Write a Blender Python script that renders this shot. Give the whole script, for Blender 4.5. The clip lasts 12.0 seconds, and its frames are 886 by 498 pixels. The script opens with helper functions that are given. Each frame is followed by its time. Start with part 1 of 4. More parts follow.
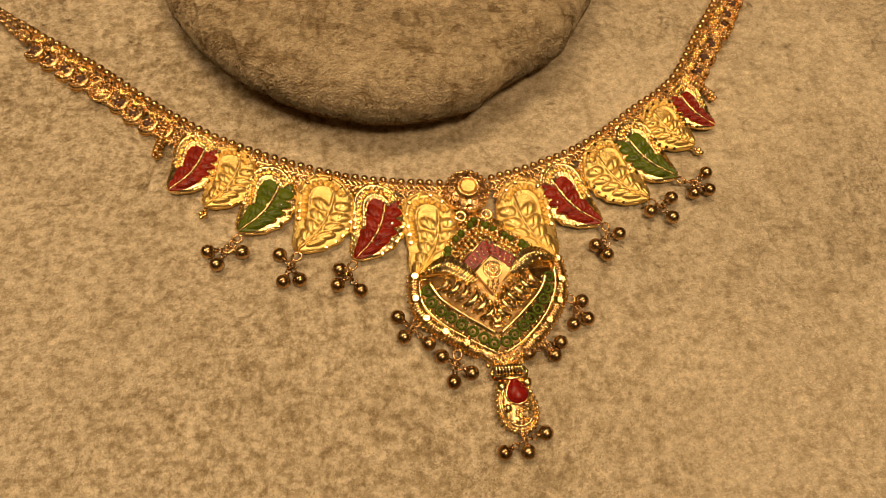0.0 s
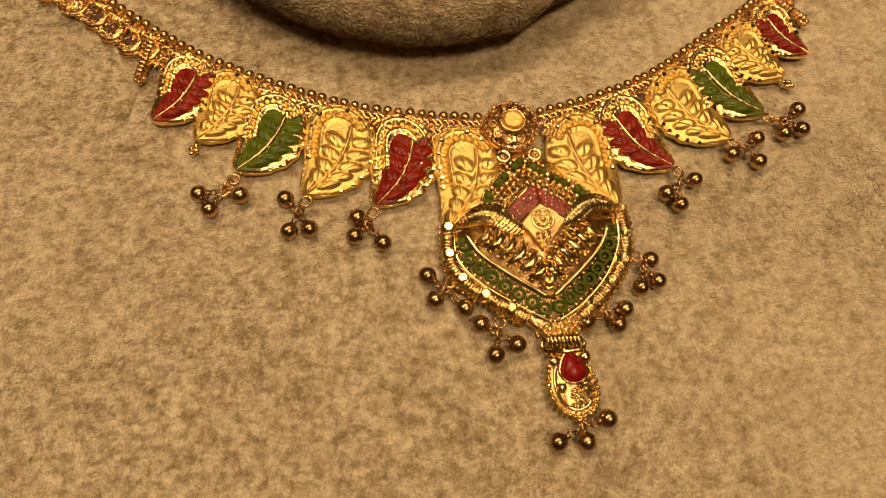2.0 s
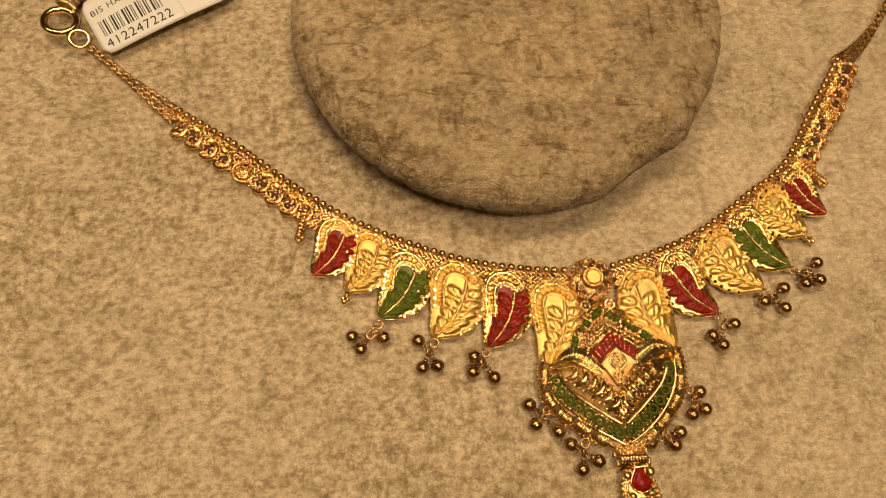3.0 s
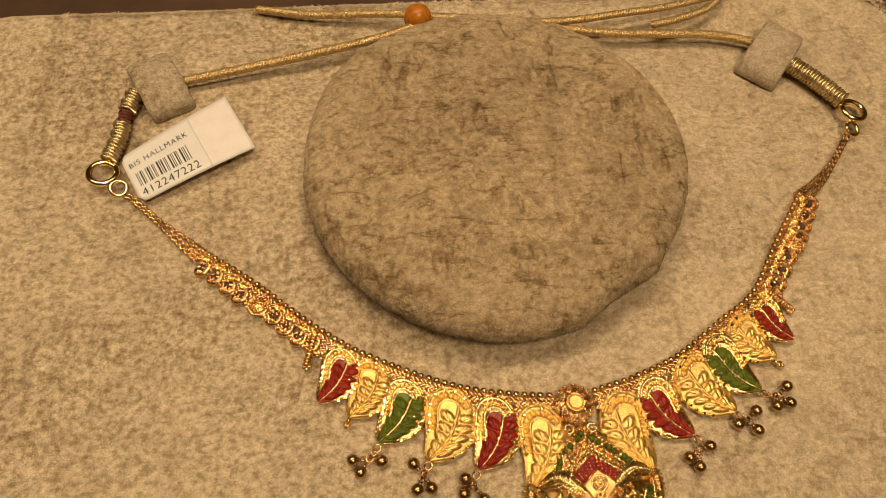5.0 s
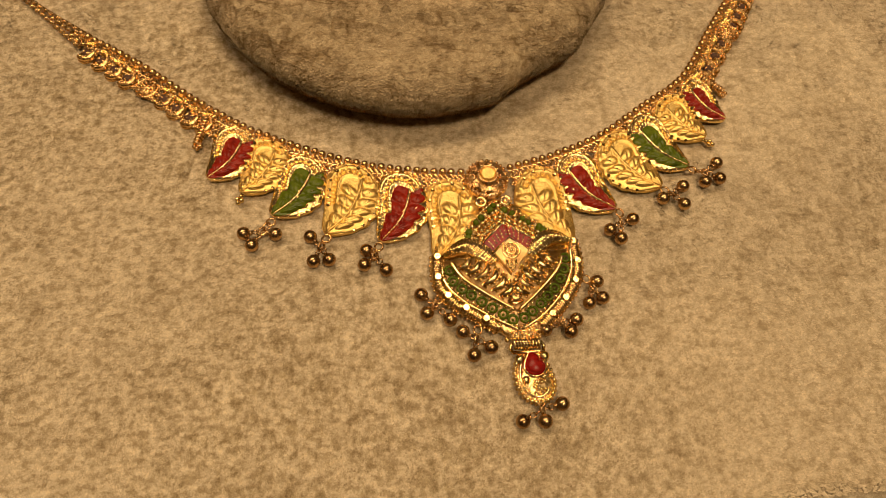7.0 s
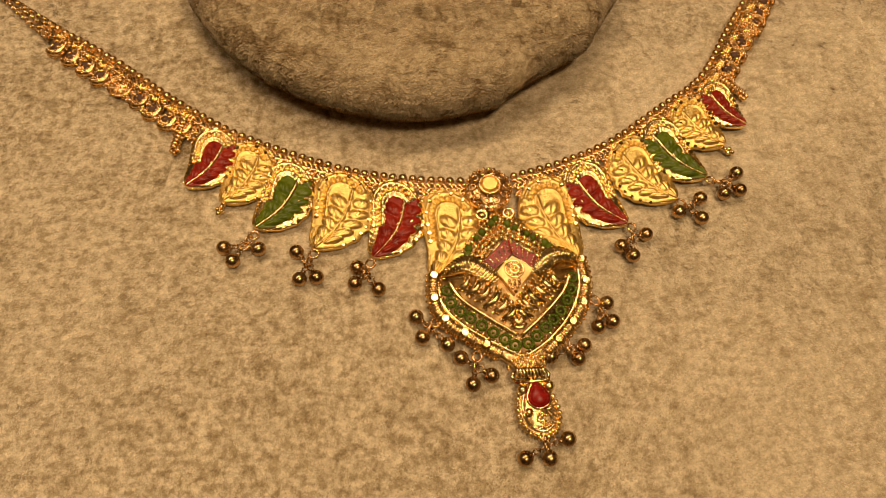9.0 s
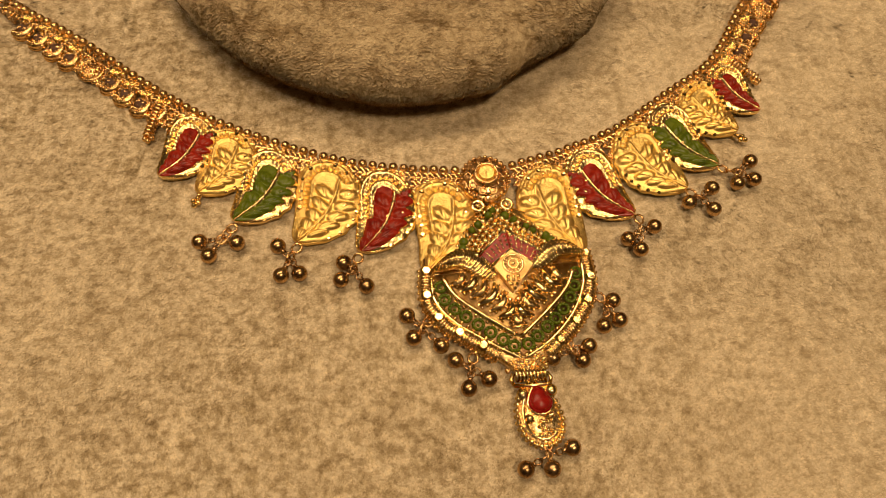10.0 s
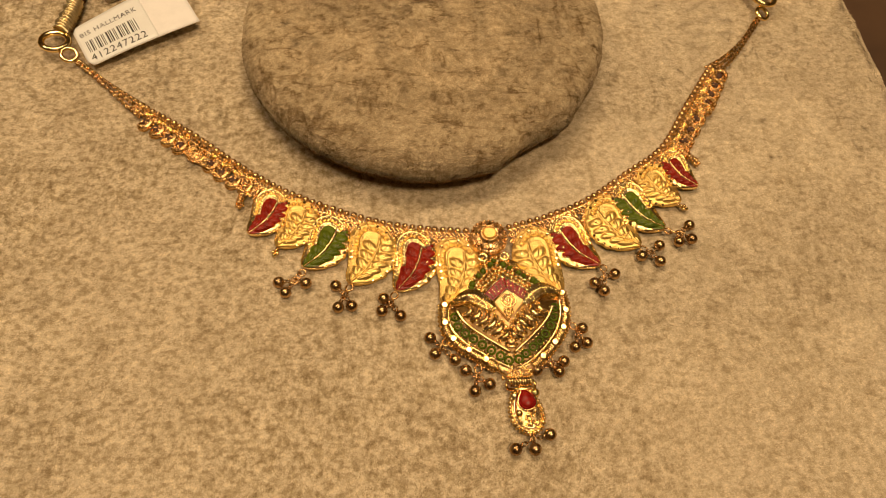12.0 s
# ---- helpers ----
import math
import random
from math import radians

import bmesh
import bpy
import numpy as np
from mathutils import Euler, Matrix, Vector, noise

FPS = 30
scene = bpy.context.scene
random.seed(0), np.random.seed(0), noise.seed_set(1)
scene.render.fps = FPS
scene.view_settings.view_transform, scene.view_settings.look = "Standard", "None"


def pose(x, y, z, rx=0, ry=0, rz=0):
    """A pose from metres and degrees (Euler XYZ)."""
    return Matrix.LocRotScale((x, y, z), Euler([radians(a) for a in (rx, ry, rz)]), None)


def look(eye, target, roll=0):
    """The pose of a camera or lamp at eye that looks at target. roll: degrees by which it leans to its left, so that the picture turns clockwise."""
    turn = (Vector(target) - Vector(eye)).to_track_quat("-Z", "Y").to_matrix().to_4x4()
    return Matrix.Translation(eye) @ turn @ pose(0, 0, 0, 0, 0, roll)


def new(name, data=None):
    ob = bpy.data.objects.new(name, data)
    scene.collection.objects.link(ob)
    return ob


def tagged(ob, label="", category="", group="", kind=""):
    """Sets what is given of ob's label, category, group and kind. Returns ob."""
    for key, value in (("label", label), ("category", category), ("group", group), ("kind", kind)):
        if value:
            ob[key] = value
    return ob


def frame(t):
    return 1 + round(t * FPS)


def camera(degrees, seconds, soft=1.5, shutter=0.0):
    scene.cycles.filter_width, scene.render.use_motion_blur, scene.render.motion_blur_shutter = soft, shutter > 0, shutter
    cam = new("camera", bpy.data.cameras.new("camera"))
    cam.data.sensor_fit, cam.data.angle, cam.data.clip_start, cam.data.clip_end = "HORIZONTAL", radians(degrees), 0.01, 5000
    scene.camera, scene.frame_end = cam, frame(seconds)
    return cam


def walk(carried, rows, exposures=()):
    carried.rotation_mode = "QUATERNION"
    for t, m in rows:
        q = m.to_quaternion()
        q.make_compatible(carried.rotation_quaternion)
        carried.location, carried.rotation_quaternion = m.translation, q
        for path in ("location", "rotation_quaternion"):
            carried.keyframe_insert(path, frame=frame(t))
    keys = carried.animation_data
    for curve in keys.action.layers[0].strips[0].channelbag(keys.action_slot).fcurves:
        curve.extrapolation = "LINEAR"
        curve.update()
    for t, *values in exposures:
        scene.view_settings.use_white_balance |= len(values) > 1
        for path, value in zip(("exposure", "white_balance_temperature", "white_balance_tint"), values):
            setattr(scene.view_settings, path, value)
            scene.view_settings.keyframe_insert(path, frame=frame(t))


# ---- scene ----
LENS = 64.0
cam = camera(64.0, 12.0, soft=0.85)
PATH = [
    (0, (-0.02010, -0.05587, 0.11092), (-0.00560, -0.00985, 0.00105), 11.370),
    (0.5, (-0.02034, -0.05202, 0.10756), (-0.00611, -0.00643, -0.00253), 11.454),
    (1, (-0.02106, -0.05311, 0.10301), (-0.00726, -0.00816, -0.00740), 11.507),
    (1.5, (-0.02265, -0.05220, 0.09669), (-0.00982, -0.00868, -0.01441), 11.080),
    (2, (-0.02152, -0.05146, 0.09034), (-0.00951, -0.00898, -0.02124), 10.516),
    (2.5, (-0.03239, -0.04254, 0.10487), (-0.01993, -0.00380, -0.00802), 12.806),
    (3, (-0.03910, -0.03414, 0.12472), (-0.02782, 0.00467, 0.01173), 11.750),
    (3.5, (-0.04031, -0.02772, 0.13387), (-0.02890, 0.01295, 0.02155), 11.454),
    (3.7, (-0.04124, -0.02518, 0.13495), (-0.02936, 0.01686, 0.02319), 11.630),
    (5.3, (-0.02853, -0.03690, 0.14107), (-0.02016, 0.01692, 0.03415), 4.279),
    (5.5, (-0.02194, -0.04075, 0.13836), (-0.01305, 0.01210, 0.03099), 4.861),
    (6, (-0.01845, -0.05109, 0.13329), (-0.00859, 0.00041, 0.02535), 5.950),
    (6.5, (-0.01950, -0.06155, 0.12372), (-0.00915, -0.01028, 0.01572), 5.948),
    (6.7, (-0.02121, -0.06659, 0.11662), (-0.01041, -0.01502, 0.00881), 6.208),
    (8.3, (-0.02052, -0.05854, 0.10964), (-0.00965, -0.01060, 0.00017), 7.817),
    (8.5, (-0.02051, -0.05763, 0.10958), (-0.00958, -0.00921, 0.00033), 7.688),
    (9, (-0.01961, -0.05690, 0.10704), (-0.00864, -0.00835, -0.00215), 7.607),
    (9.5, (-0.01983, -0.05747, 0.10607), (-0.00906, -0.00893, -0.00314), 7.412),
    (10, (-0.01816, -0.05498, 0.09887), (-0.00689, -0.00591, -0.01005), 7.621),
    (10.5, (-0.01813, -0.05278, 0.09570), (-0.00725, -0.00353, -0.01319), 7.372),
    (11, (-0.01596, -0.05250, 0.09682), (-0.00589, -0.00423, -0.01257), 6.621),
    (11.5, (-0.01776, -0.06520, 0.11800), (-0.00799, -0.01374, 0.01003), 6.057),
    (12, (-0.02231, -0.07126, 0.13323), (-0.01251, -0.01537, 0.02749), 5.450),
]
walk(cam, [(t, look(eye, target, roll)) for t, eye, target, roll in PATH],
     exposures=[(0, 0.0, 6550, 10), (2, -0.12, 6850, 10), (3.0, -0.02, 6450, 10), (3.5, -0.08, 6550, 10), (5.5, 0.0, 6250, 10), (6.0, -0.06, 6500, 10), (9.5, 0.04, 6600, 10), (11, -0.04, 6650, 10), (12, 0.10, 6500, 10)])

# ---- light: warm shop lamps over the counter, in a closed room ----
world = bpy.data.worlds.new("world")
scene.world = world
world.use_nodes = True
world.node_tree.nodes["Background"].inputs[0].default_value = (0.9, 0.62, 0.34, 1)
world.node_tree.nodes["Background"].inputs[1].default_value = 0.05


def area_lamp(name, eye, target, sx, sy, power, colour):
    data = bpy.data.lights.new(name, "AREA")
    data.shape, data.size, data.size_y = "RECTANGLE", sx, sy
    data.energy, data.color = power, colour
    ob = new(name, data)
    ob.matrix_world = look(eye, target)
    return ob


area_lamp("case_lamp", (-0.04, 0.19, 0.57), (0, 0, 0), 0.46, 0.12, 2.0, (1.0, 0.712, 0.415))
area_lamp("ceiling_lamp", (0.20, -0.38, 1.30), (0, 0, 0), 0.40, 0.16, 8.2, (1.0, 0.712, 0.415))
area_lamp("ceiling_lamp", (-0.85, 0.25, 1.25), (0, 0, 0), 0.30, 0.14, 3.6, (1.0, 0.712, 0.415))

# ---- materials ----
S = 0.001  # the plan below is in millimetres


def nodes_of(name):
    m = bpy.data.materials.new(name)
    m.use_nodes = True
    nt = m.node_tree
    return m, nt, nt.nodes["Principled BSDF"]


def noise_node(nt, scale, detail=4.0, rough=0.6, stretch=None):
    tc = nt.nodes.new("ShaderNodeTexCoord")
    n = nt.nodes.new("ShaderNodeTexNoise")
    n.inputs["Scale"].default_value = scale
    n.inputs["Detail"].default_value = detail
    n.inputs["Roughness"].default_value = rough
    if stretch:
        mp = nt.nodes.new("ShaderNodeMapping")
        mp.inputs["Scale"].default_value = stretch
        nt.links.new(tc.outputs["Object"], mp.inputs[0])
        nt.links.new(mp.outputs[0], n.inputs["Vector"])
    else:
        nt.links.new(tc.outputs["Object"], n.inputs["Vector"])
    return n.outputs["Fac"]


def ramp(nt, fac, stops):
    r = nt.nodes.new("ShaderNodeValToRGB")
    el = r.color_ramp.elements
    while len(el) < len(stops):
        el.new(0.5)
    for e, (p, c) in zip(el, stops):
        e.position, e.color = p, (*c, 1)
    nt.links.new(fac, r.inputs[0])
    return r.outputs[0]


def mixed(nt, a, b, fac, mode="MIX"):
    m = nt.nodes.new("ShaderNodeMix")
    m.data_type, m.blend_type = "RGBA", mode
    for socket, value in ((m.inputs[0], fac), (m.inputs[6], a), (m.inputs[7], b)):
        if hasattr(value, "links"):
            nt.links.new(value, socket)
        elif isinstance(value, tuple):
            socket.default_value = (*value, 1)
        else:
            socket.default_value = value
    return m.outputs[2]


def bumped(nt, bsdf, fac, strength, dist, before=None):
    b = nt.nodes.new("ShaderNodeBump")
    b.inputs["Strength"].default_value = strength
    b.inputs["Distance"].default_value = dist
    nt.links.new(fac, b.inputs["Height"])
    if before:
        nt.links.new(before, b.inputs["Normal"])
    nt.links.new(b.outputs[0], bsdf.inputs["Normal"])
    return b.outputs[0]


def laid_pile(nt, c, crease_dark, clumps):
    """Clumps where the pile is laid over, thick in some zones, and the painted shade of thin creases."""
    # the pile is more crushed over one half than over the other
    tc, apart, worn_map = nt.nodes.new("ShaderNodeTexCoord"), nt.nodes.new("ShaderNodeSeparateXYZ"), nt.nodes.new("ShaderNodeMapRange")
    nt.links.new(tc.outputs["Object"], apart.inputs[0])
    nt.links.new(apart.outputs[0], worn_map.inputs[0])
    for k, value in enumerate((-0.05, 0.06, clumps, clumps * 0.6)):
        worn_map.inputs[k + 1].default_value = value
    worn = worn_map.outputs[0]
    fleck = noise_node(nt, 760, 4, 0.66, (0.85, 1.1, 1))
    c = mixed(nt, c, ramp(nt, fleck, [(0.39, (0.66, 0.61, 0.52)), (0.47, (0.91, 0.895, 0.87)), (0.53, (1.04, 1.04, 1.04)), (0.62, (1.22, 1.23, 1.23))]), worn, "MULTIPLY")
    zone = ramp(nt, noise_node(nt, 22, 3, 0.6), [(0.42, (0, 0, 0)), (0.60, (1, 1, 1))])
    # crushed flecks, thickened over one wide front stretch to paint the camera's soft shadow
    put, ball = nt.nodes.new("ShaderNodeMapping"), nt.nodes.new("ShaderNodeTexGradient")
    put.vector_type, ball.gradient_type = "TEXTURE", "SPHERICAL"
    put.inputs["Location"].default_value, put.inputs["Scale"].default_value = (-0.012, -0.040, 0), (0.075, 0.048, 0.05)
    nt.links.new(tc.outputs["Object"], put.inputs[0])
    nt.links.new(put.outputs[0], ball.inputs[0])
    zone = mixed(nt, zone, ramp(nt, ball.outputs["Fac"], [(0.05, (0, 0, 0)), (0.55, (1, 1, 1))]), 1.0, "LIGHTEN")
    tuft = ramp(nt, noise_node(nt, 380, 6, 0.74, (1.25, 0.85, 1)), [(0.41, (0.58, 0.53, 0.43)), (0.53, (1, 1, 1))])
    c = mixed(nt, c, mixed(nt, (1, 1, 1), tuft, zone), worn, "MULTIPLY")
    drift = noise_node(nt, 105, 4, 0.6)
    c = mixed(nt, c, ramp(nt, drift, [(0.38, (0.90, 0.885, 0.855)), (0.56, (1.03, 1.03, 1.03))]), 0.6, "MULTIPLY")
    # shade of the creases drawn as thin dark colour lines, without relief
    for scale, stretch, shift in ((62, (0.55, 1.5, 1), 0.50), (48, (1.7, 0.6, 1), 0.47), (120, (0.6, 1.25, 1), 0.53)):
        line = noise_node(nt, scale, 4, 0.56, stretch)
        crease_shade = ramp(nt, line, [(shift - 0.03, (1, 1, 1)), (shift, (0.50, 0.43, 0.33)), (shift + 0.024, (1, 1, 1))])
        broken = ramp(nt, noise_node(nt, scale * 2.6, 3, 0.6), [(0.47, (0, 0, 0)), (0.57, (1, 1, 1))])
        c = mixed(nt, c, mixed(nt, (1, 1, 1), crease_shade, broken), crease_dark, "MULTIPLY")
    return c


def velvet(name, dark, mid, light, crease_dark=0.25, clumps=0.75):
    """The sheet under the pile."""
    m, nt, p = nodes_of(name)
    grain = noise_node(nt, 2600, 3, 0.7)
    c = ramp(nt, grain, [(0.32, dark), (0.5, mid), (0.68, light)])
    nt.links.new(laid_pile(nt, c, crease_dark, clumps), p.inputs["Base Color"])
    p.inputs["Roughness"].default_value = 0.95
    p.inputs["Specular IOR Level"].default_value = 0.1
    p.inputs["Sheen Weight"].default_value = 0.04
    n2 = bumped(nt, p, noise_node(nt, 620, 3, 0.6), 0.35, 0.0007)
    bumped(nt, p, grain, 0.4, 0.00025, n2)
    return m


def gold(name, base, rough, grain=0.0, size=1500.0, tarnish=None):
    m, nt, p = nodes_of(name)
    p.inputs["Metallic"].default_value = 1.0
    f = noise_node(nt, size * 0.25, 4)
    dim = tarnish or tuple(v * 0.72 for v in base)
    nt.links.new(ramp(nt, f, [(0.32, dim), (0.56, base)]), p.inputs["Base Color"])
    g = noise_node(nt, size, 3)
    mr = nt.nodes.new("ShaderNodeMapRange")
    mr.inputs[3].default_value, mr.inputs[4].default_value = rough * 0.75, min(1, rough * 1.3)
    nt.links.new(g, mr.inputs[0])
    nt.links.new(mr.outputs[0], p.inputs["Roughness"])
    if grain:
        bumped(nt, p, g, grain, 0.0002)
    return m


def enamel(name, base, deep):
    m, nt, p = nodes_of(name)
    f = noise_node(nt, 700, 4)
    nt.links.new(ramp(nt, f, [(0.3, deep), (0.62, base)]), p.inputs["Base Color"])
    p.inputs["Roughness"].default_value = 0.27
    p.inputs["Specular IOR Level"].default_value = 0.3
    p.inputs["Coat Weight"].default_value = 0.0
    p.inputs["Coat Roughness"].default_value = 0.08
    bumped(nt, p, noise_node(nt, 1800, 2), 0.25, 0.0002)
    return m


def plain(name, base, rough, metal=0.0, scale=60.0, vary=0.85, bump=0.0):
    m, nt, p = nodes_of(name)
    f = noise_node(nt, scale, 5)
    nt.links.new(ramp(nt, f, [(0.35, tuple(v * vary for v in base)), (0.6, base)]), p.inputs["Base Color"])
    p.inputs["Roughness"].default_value, p.inputs["Metallic"].default_value = rough, metal
    if bump:
        bumped(nt, p, f, bump, 0.001)
    return m


VELVET = velvet("beige_velvet", (0.50, 0.415, 0.29), (0.58, 0.49, 0.35), (0.66, 0.57, 0.42), 0.34, 0.86)
VELVET_DISC = velvet("taupe_velvet", (0.38, 0.30, 0.185), (0.45, 0.36, 0.23), (0.52, 0.42, 0.275), 0.85, 0.75)
VELVET_TAB = velvet("tab_velvet", (0.33, 0.26, 0.175), (0.48, 0.40, 0.29), (0.58, 0.50, 0.37))


def pile_stuff(name, dark, mid, light, crease_dark=0.0, clumps=0.75):
    m, nt, p = nodes_of(name)
    geo = nt.nodes.new("ShaderNodeNewGeometry")
    c = ramp(nt, geo.outputs["Random Per Island"], [(0.0, dark), (0.4, mid), (1.0, light)])
    c = laid_pile(nt, c, crease_dark, clumps)
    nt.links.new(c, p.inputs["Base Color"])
    p.inputs["Roughness"].default_value = 0.7
    p.inputs["Specular IOR Level"].default_value = 0.25
    return m


PILE = pile_stuff("beige_pile", (0.50, 0.41, 0.275), (0.61, 0.51, 0.355), (0.72, 0.61, 0.435), 0.34, 0.86)
PILE_DISC = pile_stuff("taupe_pile", (0.39, 0.295, 0.175), (0.485, 0.375, 0.23), (0.575, 0.45, 0.285), 0.85, 0.75)
GOLD = gold("polished_gold", (1.0, 0.77, 0.36), 0.13, 0.25, 1500.0, (0.82, 0.56, 0.21))
GOLD_MATTE = gold("matte_gold", (0.93, 0.665, 0.22), 0.42, 0.5, 2600.0, (0.80, 0.55, 0.18))
GOLD_GRAIN = gold("grained_gold", (1.0, 0.74, 0.33), 0.24, 0.8, 1400.0, (0.74, 0.46, 0.17))
GOLD_RED = gold("rose_gold_mesh", (0.93, 0.61, 0.26), 0.26, 0.3, 1500.0, (0.62, 0.37, 0.14))
GOLD_SATIN = gold("satin_gold", (0.88, 0.61, 0.25), 0.36, 0.9, 1600.0, (0.62, 0.37, 0.13))
GOLD_LEAF = gold("bright_leaf_gold", (1.0, 0.76, 0.34), 0.21, 0.6, 1800.0, (0.86, 0.58, 0.22))
# darkened copy of the gold, with the shade of filigree gaps in its colour
GOLD_SHADE = gold("shaded_gold", (0.55, 0.36, 0.14), 0.30, 0.9, 1200.0, (0.20, 0.10, 0.04))
GOLD_OLD = gold("antique_gold", (0.84, 0.55, 0.25), 0.27, 0.1, 900.0, (0.56, 0.33, 0.13))
GOLD_BELL = gold("dull_bell_gold", (0.53, 0.345, 0.165), 0.27, 0.15, 900.0, (0.36, 0.21, 0.09))
GOLD_PALE = gold("pale_gold_thread", (0.80, 0.66, 0.36), 0.42, 0.6, 1200.0, (0.52, 0.40, 0.20))
CORD = plain("gold_thread_braid", (0.72, 0.52, 0.23), 0.36, 0.65, 1500.0, 0.6, 0.4)
RED = enamel("red_enamel", (0.31, 0.021, 0.009), (0.15, 0.008, 0.004))
GREEN = enamel("green_enamel", (0.115, 0.15, 0.010), (0.055, 0.082, 0.005))
RUBY = enamel("ruby_stone", (0.30, 0.012, 0.008), (0.16, 0.006, 0.005))
# dark colour that stands for shade inside the scalloped cups
DARK = plain("cup_shade", (0.085, 0.036, 0.017), 0.7)
MAROON = plain("maroon_thread", (0.13, 0.030, 0.014), 0.7, scale=900)
AMBER = enamel("amber_bead", (0.55, 0.20, 0.02), (0.35, 0.10, 0.01))
CARD = plain("white_card", (0.88, 0.85, 0.83), 0.55, scale=400, vary=0.95)
LABEL = plain("white_label", (0.86, 0.86, 0.84), 0.30, scale=300, vary=0.96)
INK = plain("black_ink", (0.03, 0.028, 0.026), 0.5)
COUNTER = plain("dark_brown_counter", (0.085, 0.045, 0.022), 0.5, scale=25, vary=0.6, bump=0.2)
WALL = plain("warm_wall", (0.30, 0.235, 0.165), 0.8, scale=6, vary=0.88)
CEIL = plain("cream_ceiling", (0.46, 0.40, 0.32), 0.8, scale=6, vary=0.92)
FLOOR = plain("brown_floor", (0.16, 0.10, 0.06), 0.6, scale=8, vary=0.7)


# ---- mesh building ----
class Mesh:
    """Verts in millimetres, faces with a material slot."""

    def __init__(self):
        self.v, self.f, self.m = [], [], []

    def add(self, verts, faces, slot=0):
        k = len(self.v)
        self.v += [tuple(p) for p in verts]
        self.f += [tuple(i + k for i in f) for f in faces]
        self.m += [slot] * len(faces)
        return self

    def sphere(self, c, r, seg=12, rings=8, squash=1.0, slot=0):
        vs = [(c[0], c[1], c[2] + r * squash)]
        for i in range(1, rings):
            a = math.pi * i / rings
            for j in range(seg):
                b = 2 * math.pi * j / seg
                vs.append((c[0] + r * math.sin(a) * math.cos(b), c[1] + r * math.sin(a) * math.sin(b), c[2] + r * squash * math.cos(a)))
        vs.append((c[0], c[1], c[2] - r * squash))
        fs = [(0, 1 + j, 1 + (j + 1) % seg) for j in range(seg)]
        for i in range(rings - 2):
            for j in range(seg):
                a, b = 1 + i * seg + j, 1 + i * seg + (j + 1) % seg
                fs.append((a, a + seg, b + seg, b))
        last, base = len(vs) - 1, 1 + (rings - 2) * seg
        fs += [(last, base + (j + 1) % seg, base + j) for j in range(seg)]
        return self.add(vs, fs, slot)

    def tube(self, pts, r, seg=8, closed=False, slot=0):
        """r: one radius, or one a point."""
        P = [Vector(p) for p in pts]
        n = len(P)
        rad = [r] * n if isinstance(r, (int, float)) else r
        vs, fs = [], []
        up = Vector((0, 0, 1))
        for i in range(n):
            if closed:
                d = P[(i + 1) % n] - P[i - 1]
            else:
                d = P[min(i + 1, n - 1)] - P[max(i - 1, 0)]
            d = d.normalized() if d.length > 1e-9 else Vector((1, 0, 0))
            ref = up if abs(d.z) < 0.92 else Vector((1, 0, 0))
            a = d.cross(ref).normalized()
            b = a.cross(d)
            for j in range(seg):
                t = 2 * math.pi * j / seg
                vs.append(P[i] + (a * math.cos(t) + b * math.sin(t)) * rad[i])
        for i in range(n if closed else n - 1):
            k = (i + 1) % n
            for j in range(seg):
                l = (j + 1) % seg
                fs.append((i * seg + j, i * seg + l, k * seg + l, k * seg + j))
        if not closed:
            fs.append(tuple(range(seg)))
            fs.append(tuple((n - 1) * seg + j for j in reversed(range(seg))))
        return self.add(vs, fs, slot)

    def ring(self, c, R, r, normal=(0, 0, 1), seg=16, tube=6, oval=1.0, turn=0.0, slot=0):
        q = Vector((0, 0, 1)).rotation_difference(Vector(normal))
        pts = []
        for i in range(seg):
            t = 2 * math.pi * i / seg
            x, y = R * math.cos(t), R * oval * math.sin(t)
            p = Vector((x * math.cos(turn) - y * math.sin(turn), x * math.sin(turn) + y * math.cos(turn), 0))
            pts.append(Vector(c) + q @ p)
        n = q @ Vector((0, 0, 1))
        vs, fs = [], []
        for i in range(seg):
            d = (pts[(i + 1) % seg] - pts[i - 1]).normalized()
            a = d.cross(n)
            for j in range(tube):
                t = 2 * math.pi * j / tube
                vs.append(pts[i] + (a * math.cos(t) + n * math.sin(t)) * r)
        for i in range(seg):
            k = (i + 1) % seg
            for j in range(tube):
                l = (j + 1) % tube
                fs.append((i * tube + j, k * tube + j, k * tube + l, i * tube + l))
        return self.add(vs, fs, slot)

    def slab(self, outline, z0, z1, bevel=0.25, slot=0):
        """A plate with a bevelled upper edge over an outline that runs anticlockwise."""
        n = len(outline)
        cx, cy = sum(p[0] for p in outline) / n, sum(p[1] for p in outline) / n
        vs = []
        for inset, z in ((0, z0), (0, z1 - bevel), (bevel, z1)):
            for x, y in outline:
                d = math.hypot(x - cx, y - cy) or 1
                k = max(0.0, 1 - inset / d)
                vs.append((cx + (x - cx) * k, cy + (y - cy) * k, z))
        fs = [tuple(reversed(range(n))), tuple(range(2 * n, 3 * n))]
        for a in (0, n):
            for i in range(n):
                j = (i + 1) % n
                fs.append((a + i, a + j, a + n + j, a + n + i))
        return self.add(vs, fs, slot)

    def gem(self, c, r, h, seg=6, top=0.55, turn=0.0, slot=0):
        """A faceted dome with a flat table."""
        vs = []
        for rr, z in ((r, c[2]), (r * 0.92, c[2] + h * 0.45), (r * top, c[2] + h)):
            for j in range(seg):
                t = turn + 2 * math.pi * j / seg
                vs.append((c[0] + rr * math.cos(t), c[1] + rr * math.sin(t), z))
        fs = [tuple(range(2 * seg, 3 * seg)), tuple(reversed(range(seg)))]
